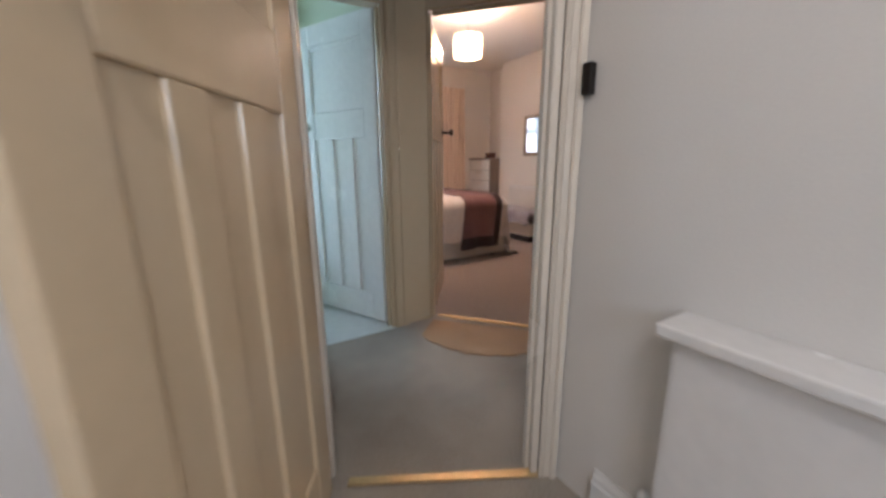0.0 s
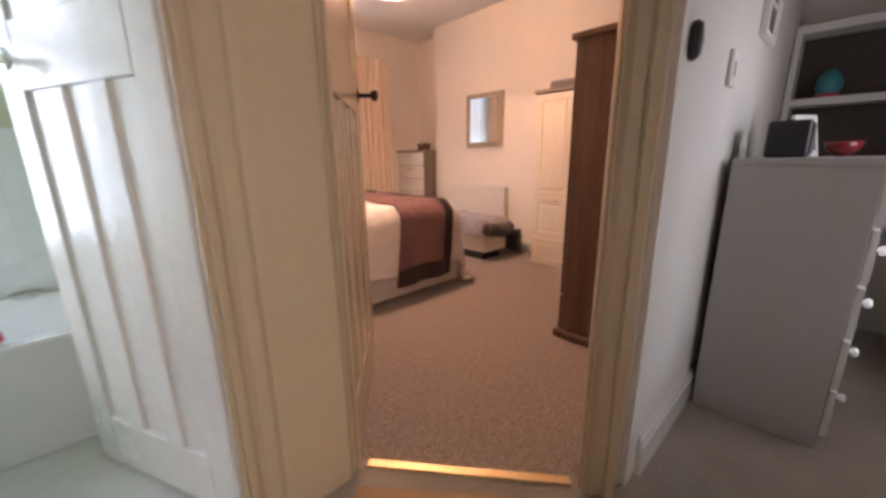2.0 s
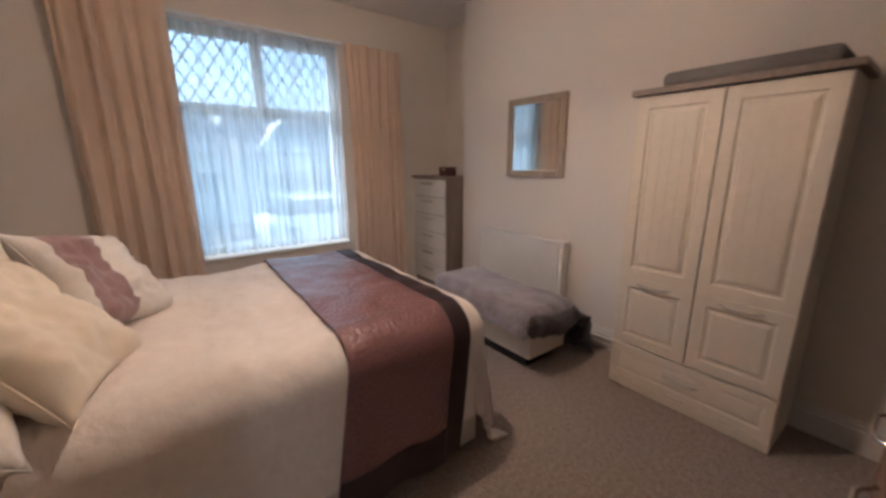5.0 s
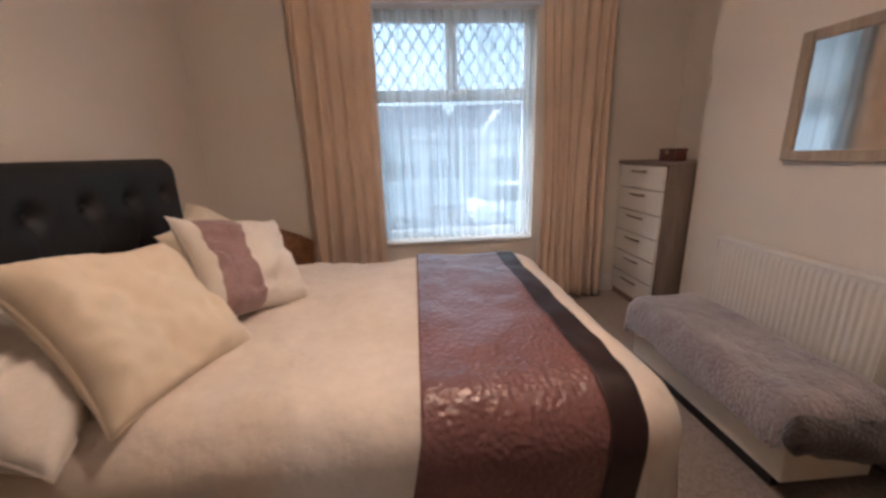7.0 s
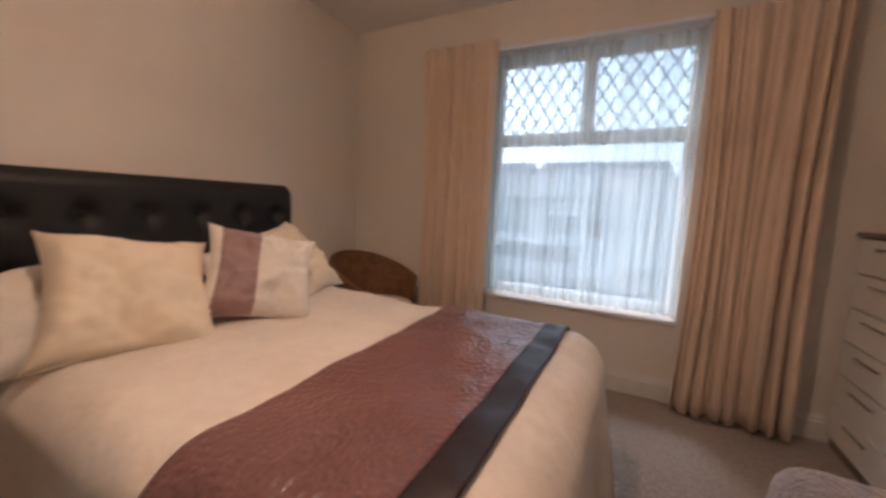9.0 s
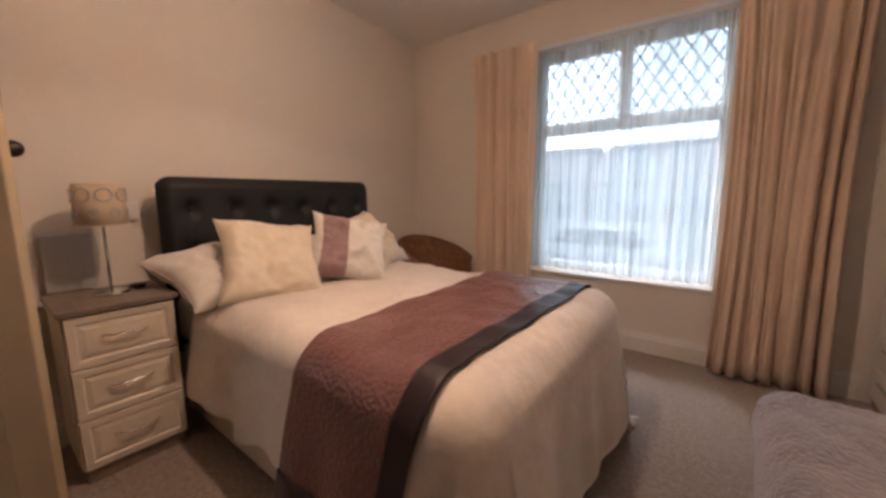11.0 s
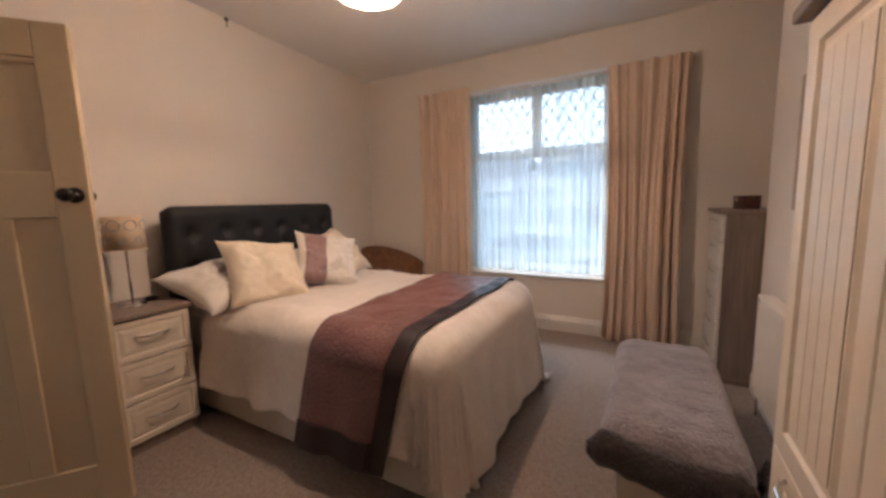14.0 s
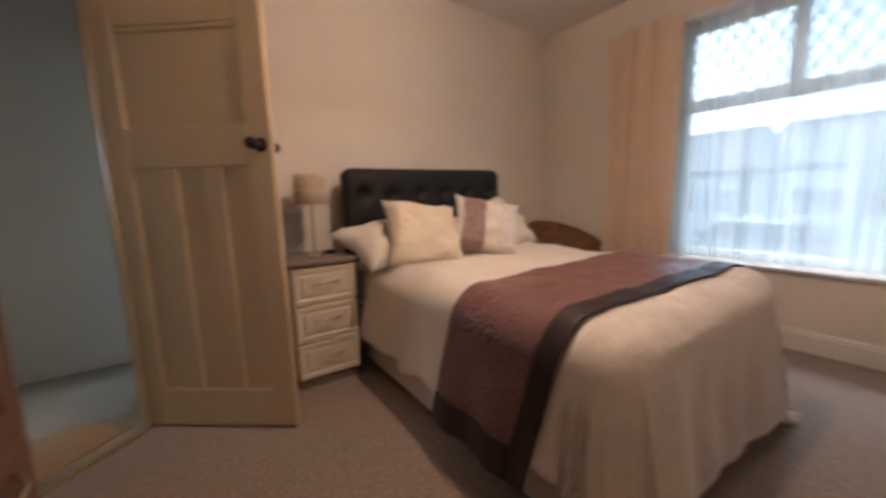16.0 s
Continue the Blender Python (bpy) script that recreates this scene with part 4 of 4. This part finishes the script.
part("seat_cushion", lathe([(0.24, 0.385), (0.265, 0.41), (0.25, 0.45), (0.1, 0.465)], 32), cushion_cream, chair, smooth=True)
for a in (45, 135, 225, 315):
    m = Matrix.Translation((0.22 * math.cos(radians(a)), 0.22 * math.sin(radians(a)), 0))
    part("leg", tube(0.016, 0.02, 0, 0.31, 12, m=m), rattan, chair, smooth=True)
rim = bmesh.new()
prev = None
for i in range(61):
    c = shell(i / 60, 1.0)
    ring = [rim.verts.new(c + Vector((0.014 * math.cos(g) * c.x / 0.34, 0.014 * math.cos(g) * c.y / 0.34, 0.014 * math.sin(g)))) for g in [k * math.pi / 4 for k in range(8)]]
    if prev:
        for k in range(8):
            rim.faces.new((prev[k], prev[(k + 1) % 8], ring[(k + 1) % 8], ring[k]))
    prev = ring
part("rim", rim, rattan, chair, smooth=True)

# ottoman bench with a fur throw
bench = thing("ottoman_bench", pose(0, 0, 0), "low cream box bench standing before the radiator", "bench")
part("box_base", box(4.15, 3.97, 0.09, 4.50, 4.88, 0.37), cream_board, bench, bevel=0.008)
part("plinth", box(4.20, 4.04, 0.0, 4.48, 4.80, 0.09), black_plastic, bench)
part("lid", box(4.14, 3.96, 0.371, 4.51, 4.89, 0.40), cream_board, bench, bevel=0.01)
throw = mesh_object("fur_throw", drape(4.12, 4.525, 3.94, 4.91, 0.405, (0.13, 0.06, 0.02, 0.10), 0.055, 0.012, 70, 110, 0.012, 2.2, ragged=0.3, puff=0.018, flare=0.05), fur, smooth=True)
throw.name = "throw_sheet"
roll = bmesh.new()
prev = None
for i in range(41):
    u = i / 40
    c = Vector((4.05 + 0.50 * u, 3.905 + 0.012 * math.sin(u * 9), 0.335 + 0.012 * math.sin(u * 6 + 1) - 0.02 * u))
    ring = []
    for k in range(14):
        g = 2 * math.pi * k / 14
        r = (0.058 + 0.012 * noise.noise((u * 9, math.cos(g) * 2, math.sin(g) * 2))) * (0.35 + 0.65 * min(1, min(u, 1 - u) * 12))
        ring.append(roll.verts.new(c + Vector((0, r * 0.75 * math.cos(g), r * 1.15 * math.sin(g)))))
    if prev:
        for k in range(14):
            roll.faces.new((prev[k], prev[(k + 1) % 14], ring[(k + 1) % 14], ring[k]))
    else:
        roll.faces.new(ring[::-1])
    prev = ring
roll.faces.new(prev)
throw_root = thing("fur_throw", pose(0, 0, 0), "lilac-grey faux fur throw with dark turned-over end", "throw")
throw.parent = throw_root
part("turned_end", roll, brown_fur, throw_root, "dark brown turned-over fur end", smooth=True)
thick(throw, 0.02, 1)
blk = mesh_object("black_cushion", pillow(0.34, 0.30, 0.12, 9.0), black_fur, smooth=True)
blk.matrix_world = Matrix.Translation((4.66, 4.03, 0.15)) @ Matrix.Rotation(radians(90), 4, "Z") @ Matrix.Rotation(radians(-12), 4, "X")
tagged(blk, "black plush cushion propped beside the bench", "cushion")


def radiator(name, m, w, h, z, label, shelf=False):
    """A pressed panel radiator that faces local -y, its back at y=0."""
    root = thing(name, m, label, "radiator")
    n = max(6, int(w / 0.033))
    def face(u, v):
        x = u * w
        e = min(1.0, min(v, 1 - v) / 0.08)
        s = 0.5 - 0.5 * math.cos(2 * math.pi * n * u)
        return Vector((x, -0.075 - 0.010 * e * (s > 0.35) * min(1, (s - 0.35) * 3), z + v * h))
    if shelf:
        part("front_panel", box(0, -0.09, z, w, -0.075, z + h), radiator_white, root, bevel=0.005)
    else:
        part("front_panel", sheet(n * 8, 12, face), radiator_white, root, smooth=False)
    part("back_panel", box(0.01, -0.074, z + 0.01, w - 0.01, -0.06, z + h - 0.01), radiator_white, root)
    part("convector", box(0.02, -0.058, z + 0.03, w - 0.02, -0.03, z + h - 0.03), radiator_white, root)
    part("top_grille", box(-0.004, -0.09, z + h, w + 0.004, -0.02, z + h + 0.012), radiator_white, root, bevel=0.003)
    for x in (-0.004, w - 0.002):
        part("side_panel", box(x, -0.088, z + 0.01, x + 0.006, -0.02, z + h), radiator_white, root, bevel=0.002)
    for x in (0.15, w - 0.15):
        part("wall_bracket", box(x, -0.03, z + 0.06, x + 0.03, 0, z + h - 0.06), radiator_white, root)
    for x in (-0.035, w + 0.035):
        pp = tube(0.008, 0.008, 0.0, z + 0.06, 12, m=Matrix.Translation((x, -0.05, 0)))
        part("pipe", pp, chrome if not shelf else radiator_white, root, smooth=True)
        s = -0.05 if x < 0 else w
        part("valve", lathe([(0.012, 0), (0.018, 0.01), (0.018, 0.05), (0.012, 0.06)], 14, Matrix.Translation((x, -0.05, z + 0.03))), white_plastic, root, smooth=True)
    if shelf:
        part("radiator_shelf", box(-0.03, -0.125, z + h + 0.013, w + 0.03, 0, z + h + 0.043), gloss_white, root, bevel=0.006)
    return root


radiator("radiator", Matrix.Translation((4.85, 5.09, 0)) @ Matrix.Rotation(-EAST, 4, "Z"), 0.88, 0.55, 0.15, "white ribbed panel radiator under the mirror")
radiator("hall_radiator", Matrix.Translation((1.50, 0.77, 0)) @ Matrix.Rotation(-EAST, 4, "Z"), 1.0, 0.545, 0.15, "white flat panel radiator with a shelf over it", shelf=True)

feed = thing("heating_pipe", pose(0, 0, 0), "pair of white heating pipes along the skirting", "pipe")
for z in (0.045, 0.085):
    part("pipe", tube(0.009, 0.009, 3.66, 4.24, 12, m=Matrix.Translation((4.815, 0, z)) @ Matrix.Rotation(-math.pi / 2, 4, "X")), radiator_white, feed, smooth=True)
for y in (3.80, 4.12):
    part("clip", box(4.806, y, 0.03, 4.832, y + 0.015, 0.10), white_plastic, feed, bevel=0.002)

# mirror
mir = thing("wall_mirror", Matrix.Translation((4.849, 4.305, 0)) @ Matrix.Rotation(radians(2.5), 4, "Z") @ Matrix.Translation((-4.849, -4.305, 0)), "rectangular mirror in a limed oak frame", "mirror")
MY0, MY1, MZ0, MZ1, MW = 4.305, 4.84, 1.175, 1.77, 0.05
for b in ((4.822, MY0, MZ0, 4.849, MY0 + MW, MZ1), (4.822, MY1 - MW, MZ0, 4.849, MY1, MZ1), (4.822, MY0 + MW, MZ0, 4.849, MY1 - MW, MZ0 + MW), (4.822, MY0 + MW, MZ1 - MW, 4.849, MY1 - MW, MZ1)):
    part("frame_bar", box(*b), frame_wood, mir, bevel=0.006)
part("mirror_glass", box(4.835, MY0 + MW - 0.004, MZ0 + MW - 0.004, 4.842, MY1 - MW + 0.004, MZ1 - MW + 0.004), mirror_glass, mir)

# pendant lamp
pend = thing("pendant_lamp", pose(LAMP_AT[0], LAMP_AT[1], 0.085), "lit cream drum pendant lamp below the ceiling", "pendant lamp")
part("ceiling_rose", lathe([(0.05, (CEIL - 0.085) - 0.03), (0.055, (CEIL - 0.085) - 0.012), (0.055, (CEIL - 0.085) - 0.001)], 28), white_plastic, pend, smooth=True)
part("cord", tube(0.003, 0.003, 2.30, (CEIL - 0.085) - 0.02, 8), white_plastic, pend)
ds = part("shade", tube(0.15, 0.15, 2.10, 2.30, 48, caps=False), shade_cloth, pend, "glowing cream fabric drum shade", smooth=True)
thick(ds, 0.002)
part("shade_ring", tube(0.152, 0.152, 2.098, 2.106, 48, caps=False), white_plastic, pend, smooth=True)
part("bulb_holder", tube(0.02, 0.02, 2.235, 2.31, 16), white_plastic, pend)
part("light_bulb", lathe([(0.012, 2.232), (0.02, 2.225), (0.03, 2.2), (0.03, 2.18), (0.018, 2.16), (0.004, 2.152)], 20), shade_diffuser, pend, smooth=True)
for a in range(3):
    sp = box(0.015, -0.002, 2.293, 0.148, 0.002, 2.297)
    bmesh.ops.rotate(sp, cent=(0, 0, 0), matrix=Matrix.Rotation(a * 2.094, 3, "Z"), verts=sp.verts[:])
    part("spoke", sp, white_plastic, pend)
hook = thing("ceiling_hook", pose(1.45, 4.35, 2.63), "tiny metal hook at the ceiling's edge", "hook")
part("shank", tube(0.004, 0.004, -0.045, 0.0, 8), lead, hook)
part("plate", lathe([(0.016, 0.0), (0.014, 0.012), (0.006, 0.018)], 12), lead, hook)

# ---- bathroom ----
wall("wall_bath_east", (1.515, 2.64), (1.40, 4.15), 0.01, green_paint, side=-1, label="sage green bathroom wall")
wall("wall_bath_west", (-0.3, 4.15), (-0.3, 2.55), 0.1, green_paint, side=-1, label="sage green bathroom wall")
wall("wall_bath_north", (-0.3, 4.15), (1.41, 4.15), 0.16, green_paint, holes=[(0.02, 0.98, 0.56, 2.2)], side=1, label="sage green bathroom wall with a frosted window")
wall("wall_bath_south", (-0.3, 2.64), (0.83, 2.64), 0.09, green_paint, side=-1, label="green bathroom wall beside the door")
bw = thing("window_2", pose(0, 0, 0), "white bathroom window with frosted panes", "window", kind="structure")
for b in ((-0.28, 0.56, -0.22, 2.2), (0.62, 0.56, 0.68, 2.2), (-0.22, 0.56, 0.62, 0.62), (-0.22, 2.14, 0.62, 2.2), (-0.22, 1.66, 0.62, 1.73)):
    part("window_frame", box(b[0], 4.18, b[1], b[2], 4.24, b[3]), upvc, bw, bevel=0.006)
for z0, z1 in ((0.615, 1.665), (1.725, 2.145)):
    pn = part("pane", box(-0.225, 4.205, z0, 0.625, 4.211, z1), frosted, bw)
    pn.visible_shadow = False
part("window_sill", box(-0.28, 4.10, 0.535, 0.68, 4.18, 0.559), gloss_white, bw, bevel=0.006)
tub = thing("bathtub", pose(0, 0, 0), "white acrylic panelled bathtub along the window wall", "bathtub")
part("bath_panel", box(-0.29, 3.42, 0.0, 1.44, 3.445, 0.40), bath_white, tub, bevel=0.005)
def tub_in(u, v):
    a = 2 * math.pi * u
    c, s = math.cos(a), math.sin(a)
    p = 0.32
    sx, sy = math.copysign(abs(c) ** p, c), math.copysign(abs(s) ** p, s)
    prof = ((1.0, 0.40), (1.0, 0.432), (0.99, 0.44), (0.92, 0.44), (0.89, 0.425), (0.85, 0.28), (0.80, 0.12), (0.70, 0.09), (0.0, 0.085))
    k = v * (len(prof) - 1)
    i = min(int(k), len(prof) - 2)
    q = k - i
    r, z = (prof[i][j] * (1 - q) + prof[i + 1][j] * q for j in (0, 1))
    ry = r if r > 0.93 else r - 0.05 * (1 if r > 0.1 else 0)
    return Vector((0.555 + 0.843 * r * sx, 3.775 + 0.365 * max(0, ry) * sy, z))
part("tub_shell", sheet(96, 24, tub_in), bath_white, tub, smooth=True)
mat_ = mesh_object("bath_mat", sheet(40, 40, lambda u, v: Vector((0.40 + 0.50 * u, 2.72 + 0.66 * v, 0.016 + 0.006 * noise.noise((u * 30, v * 30, 0))))), blue_mat_cloth, smooth=True)
tagged(thick(mat_, 0.016), "blue tufted mat on the bathroom floor", "bath mat")
toy = thing("bath_toy", pose(0.98, 3.47, 0.44), "pink-red and white bath toy on the tub's rim", "toy")
part("toy_body", lathe([(0.03, 0.0), (0.045, 0.015), (0.042, 0.04), (0.02, 0.055)], 20), red_plastic, toy, smooth=True)
part("toy_head", lathe([(0.01, 0.05), (0.026, 0.06), (0.026, 0.08), (0.008, 0.095)], 16, Matrix.Translation((-0.02, 0, 0))), white_plastic, toy, smooth=True)
tray = tagged(mesh_object("soap_dish", lathe([(0.05, 0), (0.06, 0.012), (0.055, 0.018), (0.03, 0.008)], 20, Matrix.Translation((1.03, 4.09, 0.441))), chrome, smooth=True), "small chrome soap dish on the tub's rim", "soap dish")
bottle = thing("shampoo_bottle", pose(0.86, 4.09, 0.44), "small white bottle lying by the bath taps", "bottle")
part("bottle_body", lathe([(0.02, 0), (0.022, 0.006), (0.022, 0.075), (0.01, 0.09)], 16), white_plastic, bottle, smooth=True)
part("bottle_cap", lathe([(0.011, 0.09), (0.011, 0.108), (0.008, 0.112)], 12), blackened, bottle)

# ---- hall ----
pic = thing("picture_frame", pose(0, 0, 0), "white multi-photo frame on the hall wall", "picture frame")
PX0, PX1, PZ0, PZ1 = 3.34, 3.60, 1.50, 1.90
for b in ((PX0, PZ0, PX0 + 0.02, PZ1), (PX1 - 0.02, PZ0, PX1, PZ1), (PX0 + 0.02, PZ0, PX1 - 0.02, PZ0 + 0.02), (PX0 + 0.02, PZ1 - 0.02, PX1 - 0.02, PZ1)):
    part("frame_bar", box(b[0], 1.875, b[1], b[2], 1.899, b[3]), white_plastic, pic, bevel=0.003)
part("mount", box(PX0 + 0.018, 1.888, PZ0 + 0.018, PX1 - 0.018, 1.897, PZ1 - 0.018), paper, pic)
for i, z in enumerate((1.54, 1.65, 1.76)):
    for x in (3.375, 3.48):
        part("photo", box(x, 1.885, z, x + 0.075, 1.8875, z + 0.085), photo_grey, pic)
sw = thing("light_switch", pose(2.96, 1.899, 1.32), "white switch on the hall wall", "switch")
part("plate", box(-0.04, -0.012, -0.055, 0.04, 0, 0.055), white_plastic, sw, bevel=0.003)
part("rocker", box(-0.012, -0.017, -0.022, 0.012, -0.012, 0.022), white_plastic, sw, bevel=0.002)
blk_sw = thing("thermostat", pose(2.49, 1.899, 1.32), "black oval control on the hall wall", "thermostat")
part("body", lathe([(0.028, 0), (0.03, 0.01), (0.024, 0.022), (0.008, 0.026)], 20, Matrix.Rotation(math.pi / 2, 4, "X") @ Matrix.Diagonal((0.75, 1.6, 1, 1))), black_plastic, blk_sw, smooth=True)
strike = tagged(mesh_object("door_keep", box(1.465, 1.085, 1.25, 1.49, 1.112, 1.33), blackened, bevel=0.004), "black rim-lock keep on the door frame", "lock", kind="structure")
unit = thing("wall_shelf_unit", pose(0, 0, 0), "white two-tier shelf with dark back on the end wall", "shelf")
part("back", box(4.585, 1.30, 0.99, 4.599, 1.89, 1.71), shelf_dark, unit, "dark brown back panel")
for b in ((1.28, 0.97, 1.31, 1.74), (1.865, 0.97, 1.895, 1.74), (1.31, 0.97, 1.865, 1.00), (1.31, 1.31, 1.865, 1.35), (1.31, 1.695, 1.865, 1.74)):
    part("board", box(4.40, b[0], b[1], 4.584, b[2], b[3]), white_plastic, unit, bevel=0.003)
globe = thing("ornament", pose(4.48, 1.72, 1.35), "teal and pink ornament on the shelf", "ornament")
part("body", lathe([(0.02, 0), (0.05, 0.03), (0.06, 0.07), (0.045, 0.12), (0.015, 0.15)], 20), teal_plastic, globe, smooth=True)
part("base", lathe([(0.055, -0.0005), (0.05, 0.02), (0.03, 0.03)], 20), red_plastic, globe, smooth=True)
bowl = tagged(mesh_object("bowl", lathe([(0.02, 0), (0.05, 0.03), (0.06, 0.06), (0.055, 0.06), (0.02, 0.01)], 20, Matrix.Translation((3.60, 1.60, 1.03))), dark_red, smooth=True), "small red bowl on the hall chest", "bowl")
spk = thing("speaker", pose(3.27, 1.74, 1.03), "black box speaker on the hall chest", "speaker")
part("cabinet", box(-0.09, -0.06, 0, 0.09, 0.06, 0.13), black_plastic, spk, bevel=0.012, segments=3)
part("grille", box(-0.08, -0.064, 0.012, 0.08, -0.058, 0.118), photo_grey, spk, bevel=0.002)
fr2 = thing("photo_frame", pose(3.50, 1.70, 1.03, rx=-12, rz=-30), "small white standing photo frame on the chest", "photo frame")
part("frame_board", box(-0.06, -0.008, 0.0, 0.06, 0.008, 0.17), white_plastic, fr2, bevel=0.003)
part("photo", box(-0.042, -0.0105, 0.025, 0.042, -0.0085, 0.145), photo_grey, fr2)

# ---- outside ----
tagged(mesh_object("ground", box(-400, 6.6, -1.35, 400, 900, -1.25), asphalt), "grey asphalt street", "ground", kind="structure")
tagged(mesh_object("pavement", box(-60, 6.6, -1.25, 60, 10.5, -1.13), grout), "pale pavement in front of the house", "pavement", kind="structure")


def house(x, y, w, d, eave, ridge, label):
    root = thing("house", pose(x, y, -1.25), label, "house", "houses across the street")
    part("wall", box(0, 0, 0, w, d, eave), render_white, root)
    bm = bmesh.new()
    o = 0.35
    a = [bm.verts.new(p) for p in ((-o, -o, eave), (w + o, -o, eave), (w + o, d + o, eave), (-o, d + o, eave), (0.25, d / 2, ridge), (w - 0.25, d / 2, ridge))]
    for f in ((0, 1, 5, 4), (1, 2, 5), (2, 3, 4, 5), (3, 0, 4), (3, 2, 1, 0)):
        bm.faces.new([a[i] for i in f])
    part("roof", bm, roof_tile, root)
    gb = bmesh.new()
    gx = w * 0.12
    g = [gb.verts.new(p) for p in ((gx, -0.25, eave - 0.1), (gx + 3, -0.25, eave - 0.1), (gx + 1.5, -0.25, eave + 1.7), (gx, d * 0.4, eave - 0.1), (gx + 3, d * 0.4, eave - 0.1), (gx + 1.5, d * 0.4, eave + 1.7))]
    for f in ((0, 1, 2), (0, 2, 5, 3), (1, 4, 5, 2), (3, 5, 4), (0, 3, 4, 1)):
        gb.faces.new([g[i] for i in f])
    part("gable", gb, render_white, root)
    part("bay", box(gx + 0.3, -0.6, 0, gx + 2.7, 0, eave - 0.2), render_white, root)
    for wx, ww, yy in ((gx + 0.6, 1.8, -0.62), (w * 0.58, 1.3, -0.02), (w * 0.8, 1.2, -0.02)):
        wd = part("window", box(wx, yy - 0.03, 1.0, wx + ww, yy + 0.02, 2.2), upvc, root)
        for k in range(2):
            part("pane", box(wx + 0.08 + k * ww / 2, yy - 0.045, 1.08, wx + ww / 2 - 0.04 + k * ww / 2, yy - 0.032, 2.12), pale_glass, wd)
    part("door", box(w * 0.46, -0.03, 0, w * 0.46 + 0.9, 0.02, 2.05), dark_wood, root)
    return root


for x in (-17.6, -9.9, -2.2, 5.5, 13.2):
    house(x, 24, 7.4, 8, 3.05, 5.4, "white rendered house with grey tiled roof")
tagged(mesh_object("garden_wall", box(-40, 20.5, -1.25, 40, 20.7, -0.05), render_white), "low pale garden wall across the street", "garden wall")


def car(x, y, mat, label):
    root = thing("car", pose(x, y, -1.25), label, "car", "parked cars")
    def section(pts, w0, w1):
        bm = bmesh.new()
        rows = [[bm.verts.new((px, s * (w0 + (w1 - w0) * max(0, pz - 0.8) / 0.6), pz)) for px, pz in pts] for s in (-1, 1)]
        bm.faces.new(rows[0])
        bm.faces.new(rows[1][::-1])
        for i in range(len(pts)):
            j = (i + 1) % len(pts)
            bm.faces.new((rows[0][i], rows[1][i], rows[1][j], rows[0][j]))
        return bm
    part("body", section([(-2.0, 0.25), (2.0, 0.25), (2.08, 0.6), (1.9, 0.82), (1.0, 0.92), (-1.7, 0.95), (-2.05, 0.85), (-2.08, 0.5)], 0.85, 0.8), mat, root, bevel=0.05)
    part("cabin", section([(1.0, 0.9), (0.35, 1.38), (-1.1, 1.42), (-1.75, 0.93)], 0.82, 0.62), dark_glass, root, bevel=0.04)
    part("roof", section([(0.36, 1.385), (-1.1, 1.425), (-1.1, 1.46), (0.3, 1.43)], 0.8, 0.62), mat, root, bevel=0.01)
    for wx in (-1.3, 1.3):
        for s in (-1, 1):
            wh = part("wheel", lathe([(0.3, -0.1), (0.32, -0.06), (0.32, 0.06), (0.3, 0.1)], 24, Matrix.Translation((wx, s * 0.76, 0.32)) @ Matrix.Rotation(math.pi / 2, 4, "X")), rubber, root, smooth=True)
            part("rim", lathe([(0.19, 0), (0.17, 0.012), (0.03, 0.016)], 18, Matrix.Translation((wx, s * 0.865, 0.32)) @ Matrix.Rotation(-s * math.pi / 2, 4, "X")), chrome, wh)
    return root


car(1.2, 15.0, car_paint, "silver hatchback parked across the street")
car(6.8, 15.2, upvc, "white hatchback parked across the street")

# unseen hall window, its place chosen for the fill lamp behind it
hw = thing("window_3", pose(0, 0, 0), "unseen white window frame added round the hall's fill light", "window", kind="structure")
for b in ((2.92, 0.45, 2.96, 1.75), (3.48, 0.45, 3.52, 1.75), (2.96, 0.45, 3.48, 0.49), (2.96, 1.71, 3.48, 1.75), (3.20, 0.49, 3.24, 1.71)):
    part("window_frame", box(b[0], 1.05, b[1], b[2], 1.10, b[3]), upvc, hw, bevel=0.005)
# unseen window added round the first room's fill lamp
frw = thing("window_4", pose(0, 0, 0), "unseen white window added behind the walk's start for fill light", "window", kind="structure")
for b in ((-0.3, 1.05, -0.25, 2.0), (0.55, 1.05, 0.6, 2.0), (-0.25, 1.05, 0.55, 1.10), (-0.25, 1.95, 0.55, 2.0), (0.12, 1.10, 0.18, 1.95)):
    part("window_frame", box(b[0], -1.38, b[1], b[2], -1.33, b[3]), upvc, frw, bevel=0.005)
frl = thing("ceiling_lamp", pose(0.35, -0.25, 0), "round white ceiling lamp in the starting room", "ceiling lamp")
part("ceiling_plate", lathe([(0.07, CEIL - 0.03), (0.08, CEIL - 0.001)], 28), white_plastic, frl, smooth=True)
part("cord", tube(0.003, 0.003, 2.38, CEIL - 0.02, 8), white_plastic, frl)
part("holder", tube(0.02, 0.02, 2.36, 2.40, 14), white_plastic, frl)

# bathroom wall tiles
tile_root = thing("trim_tiles", pose(0, 0, 0), "white glazed wall tiles above the bath", "tiles", kind="structure")
tile_mesh = None
def tile_at(m):
    global tile_mesh
    if tile_mesh is None:
        o = part("tile", box(0.0004, -0.0055, 0.0004, 0.1766, -0.002, 0.1496), tile_white, tile_root, bevel=0.0008, segments=1)
        tile_mesh = o.data
    else:
        o = new("tile", tile_mesh)
        o.parent = tile_root
    o.matrix_local = m
part("tile_backing", box(0.69, 4.147, 0.44, 1.398, 4.1495, 1.195), grout, tile_root)
for i in range(4):
    for j in range(5):
        tile_at(Matrix.Translation((0.69 + i * 0.177, 4.149, 0.44 + j * 0.15)))
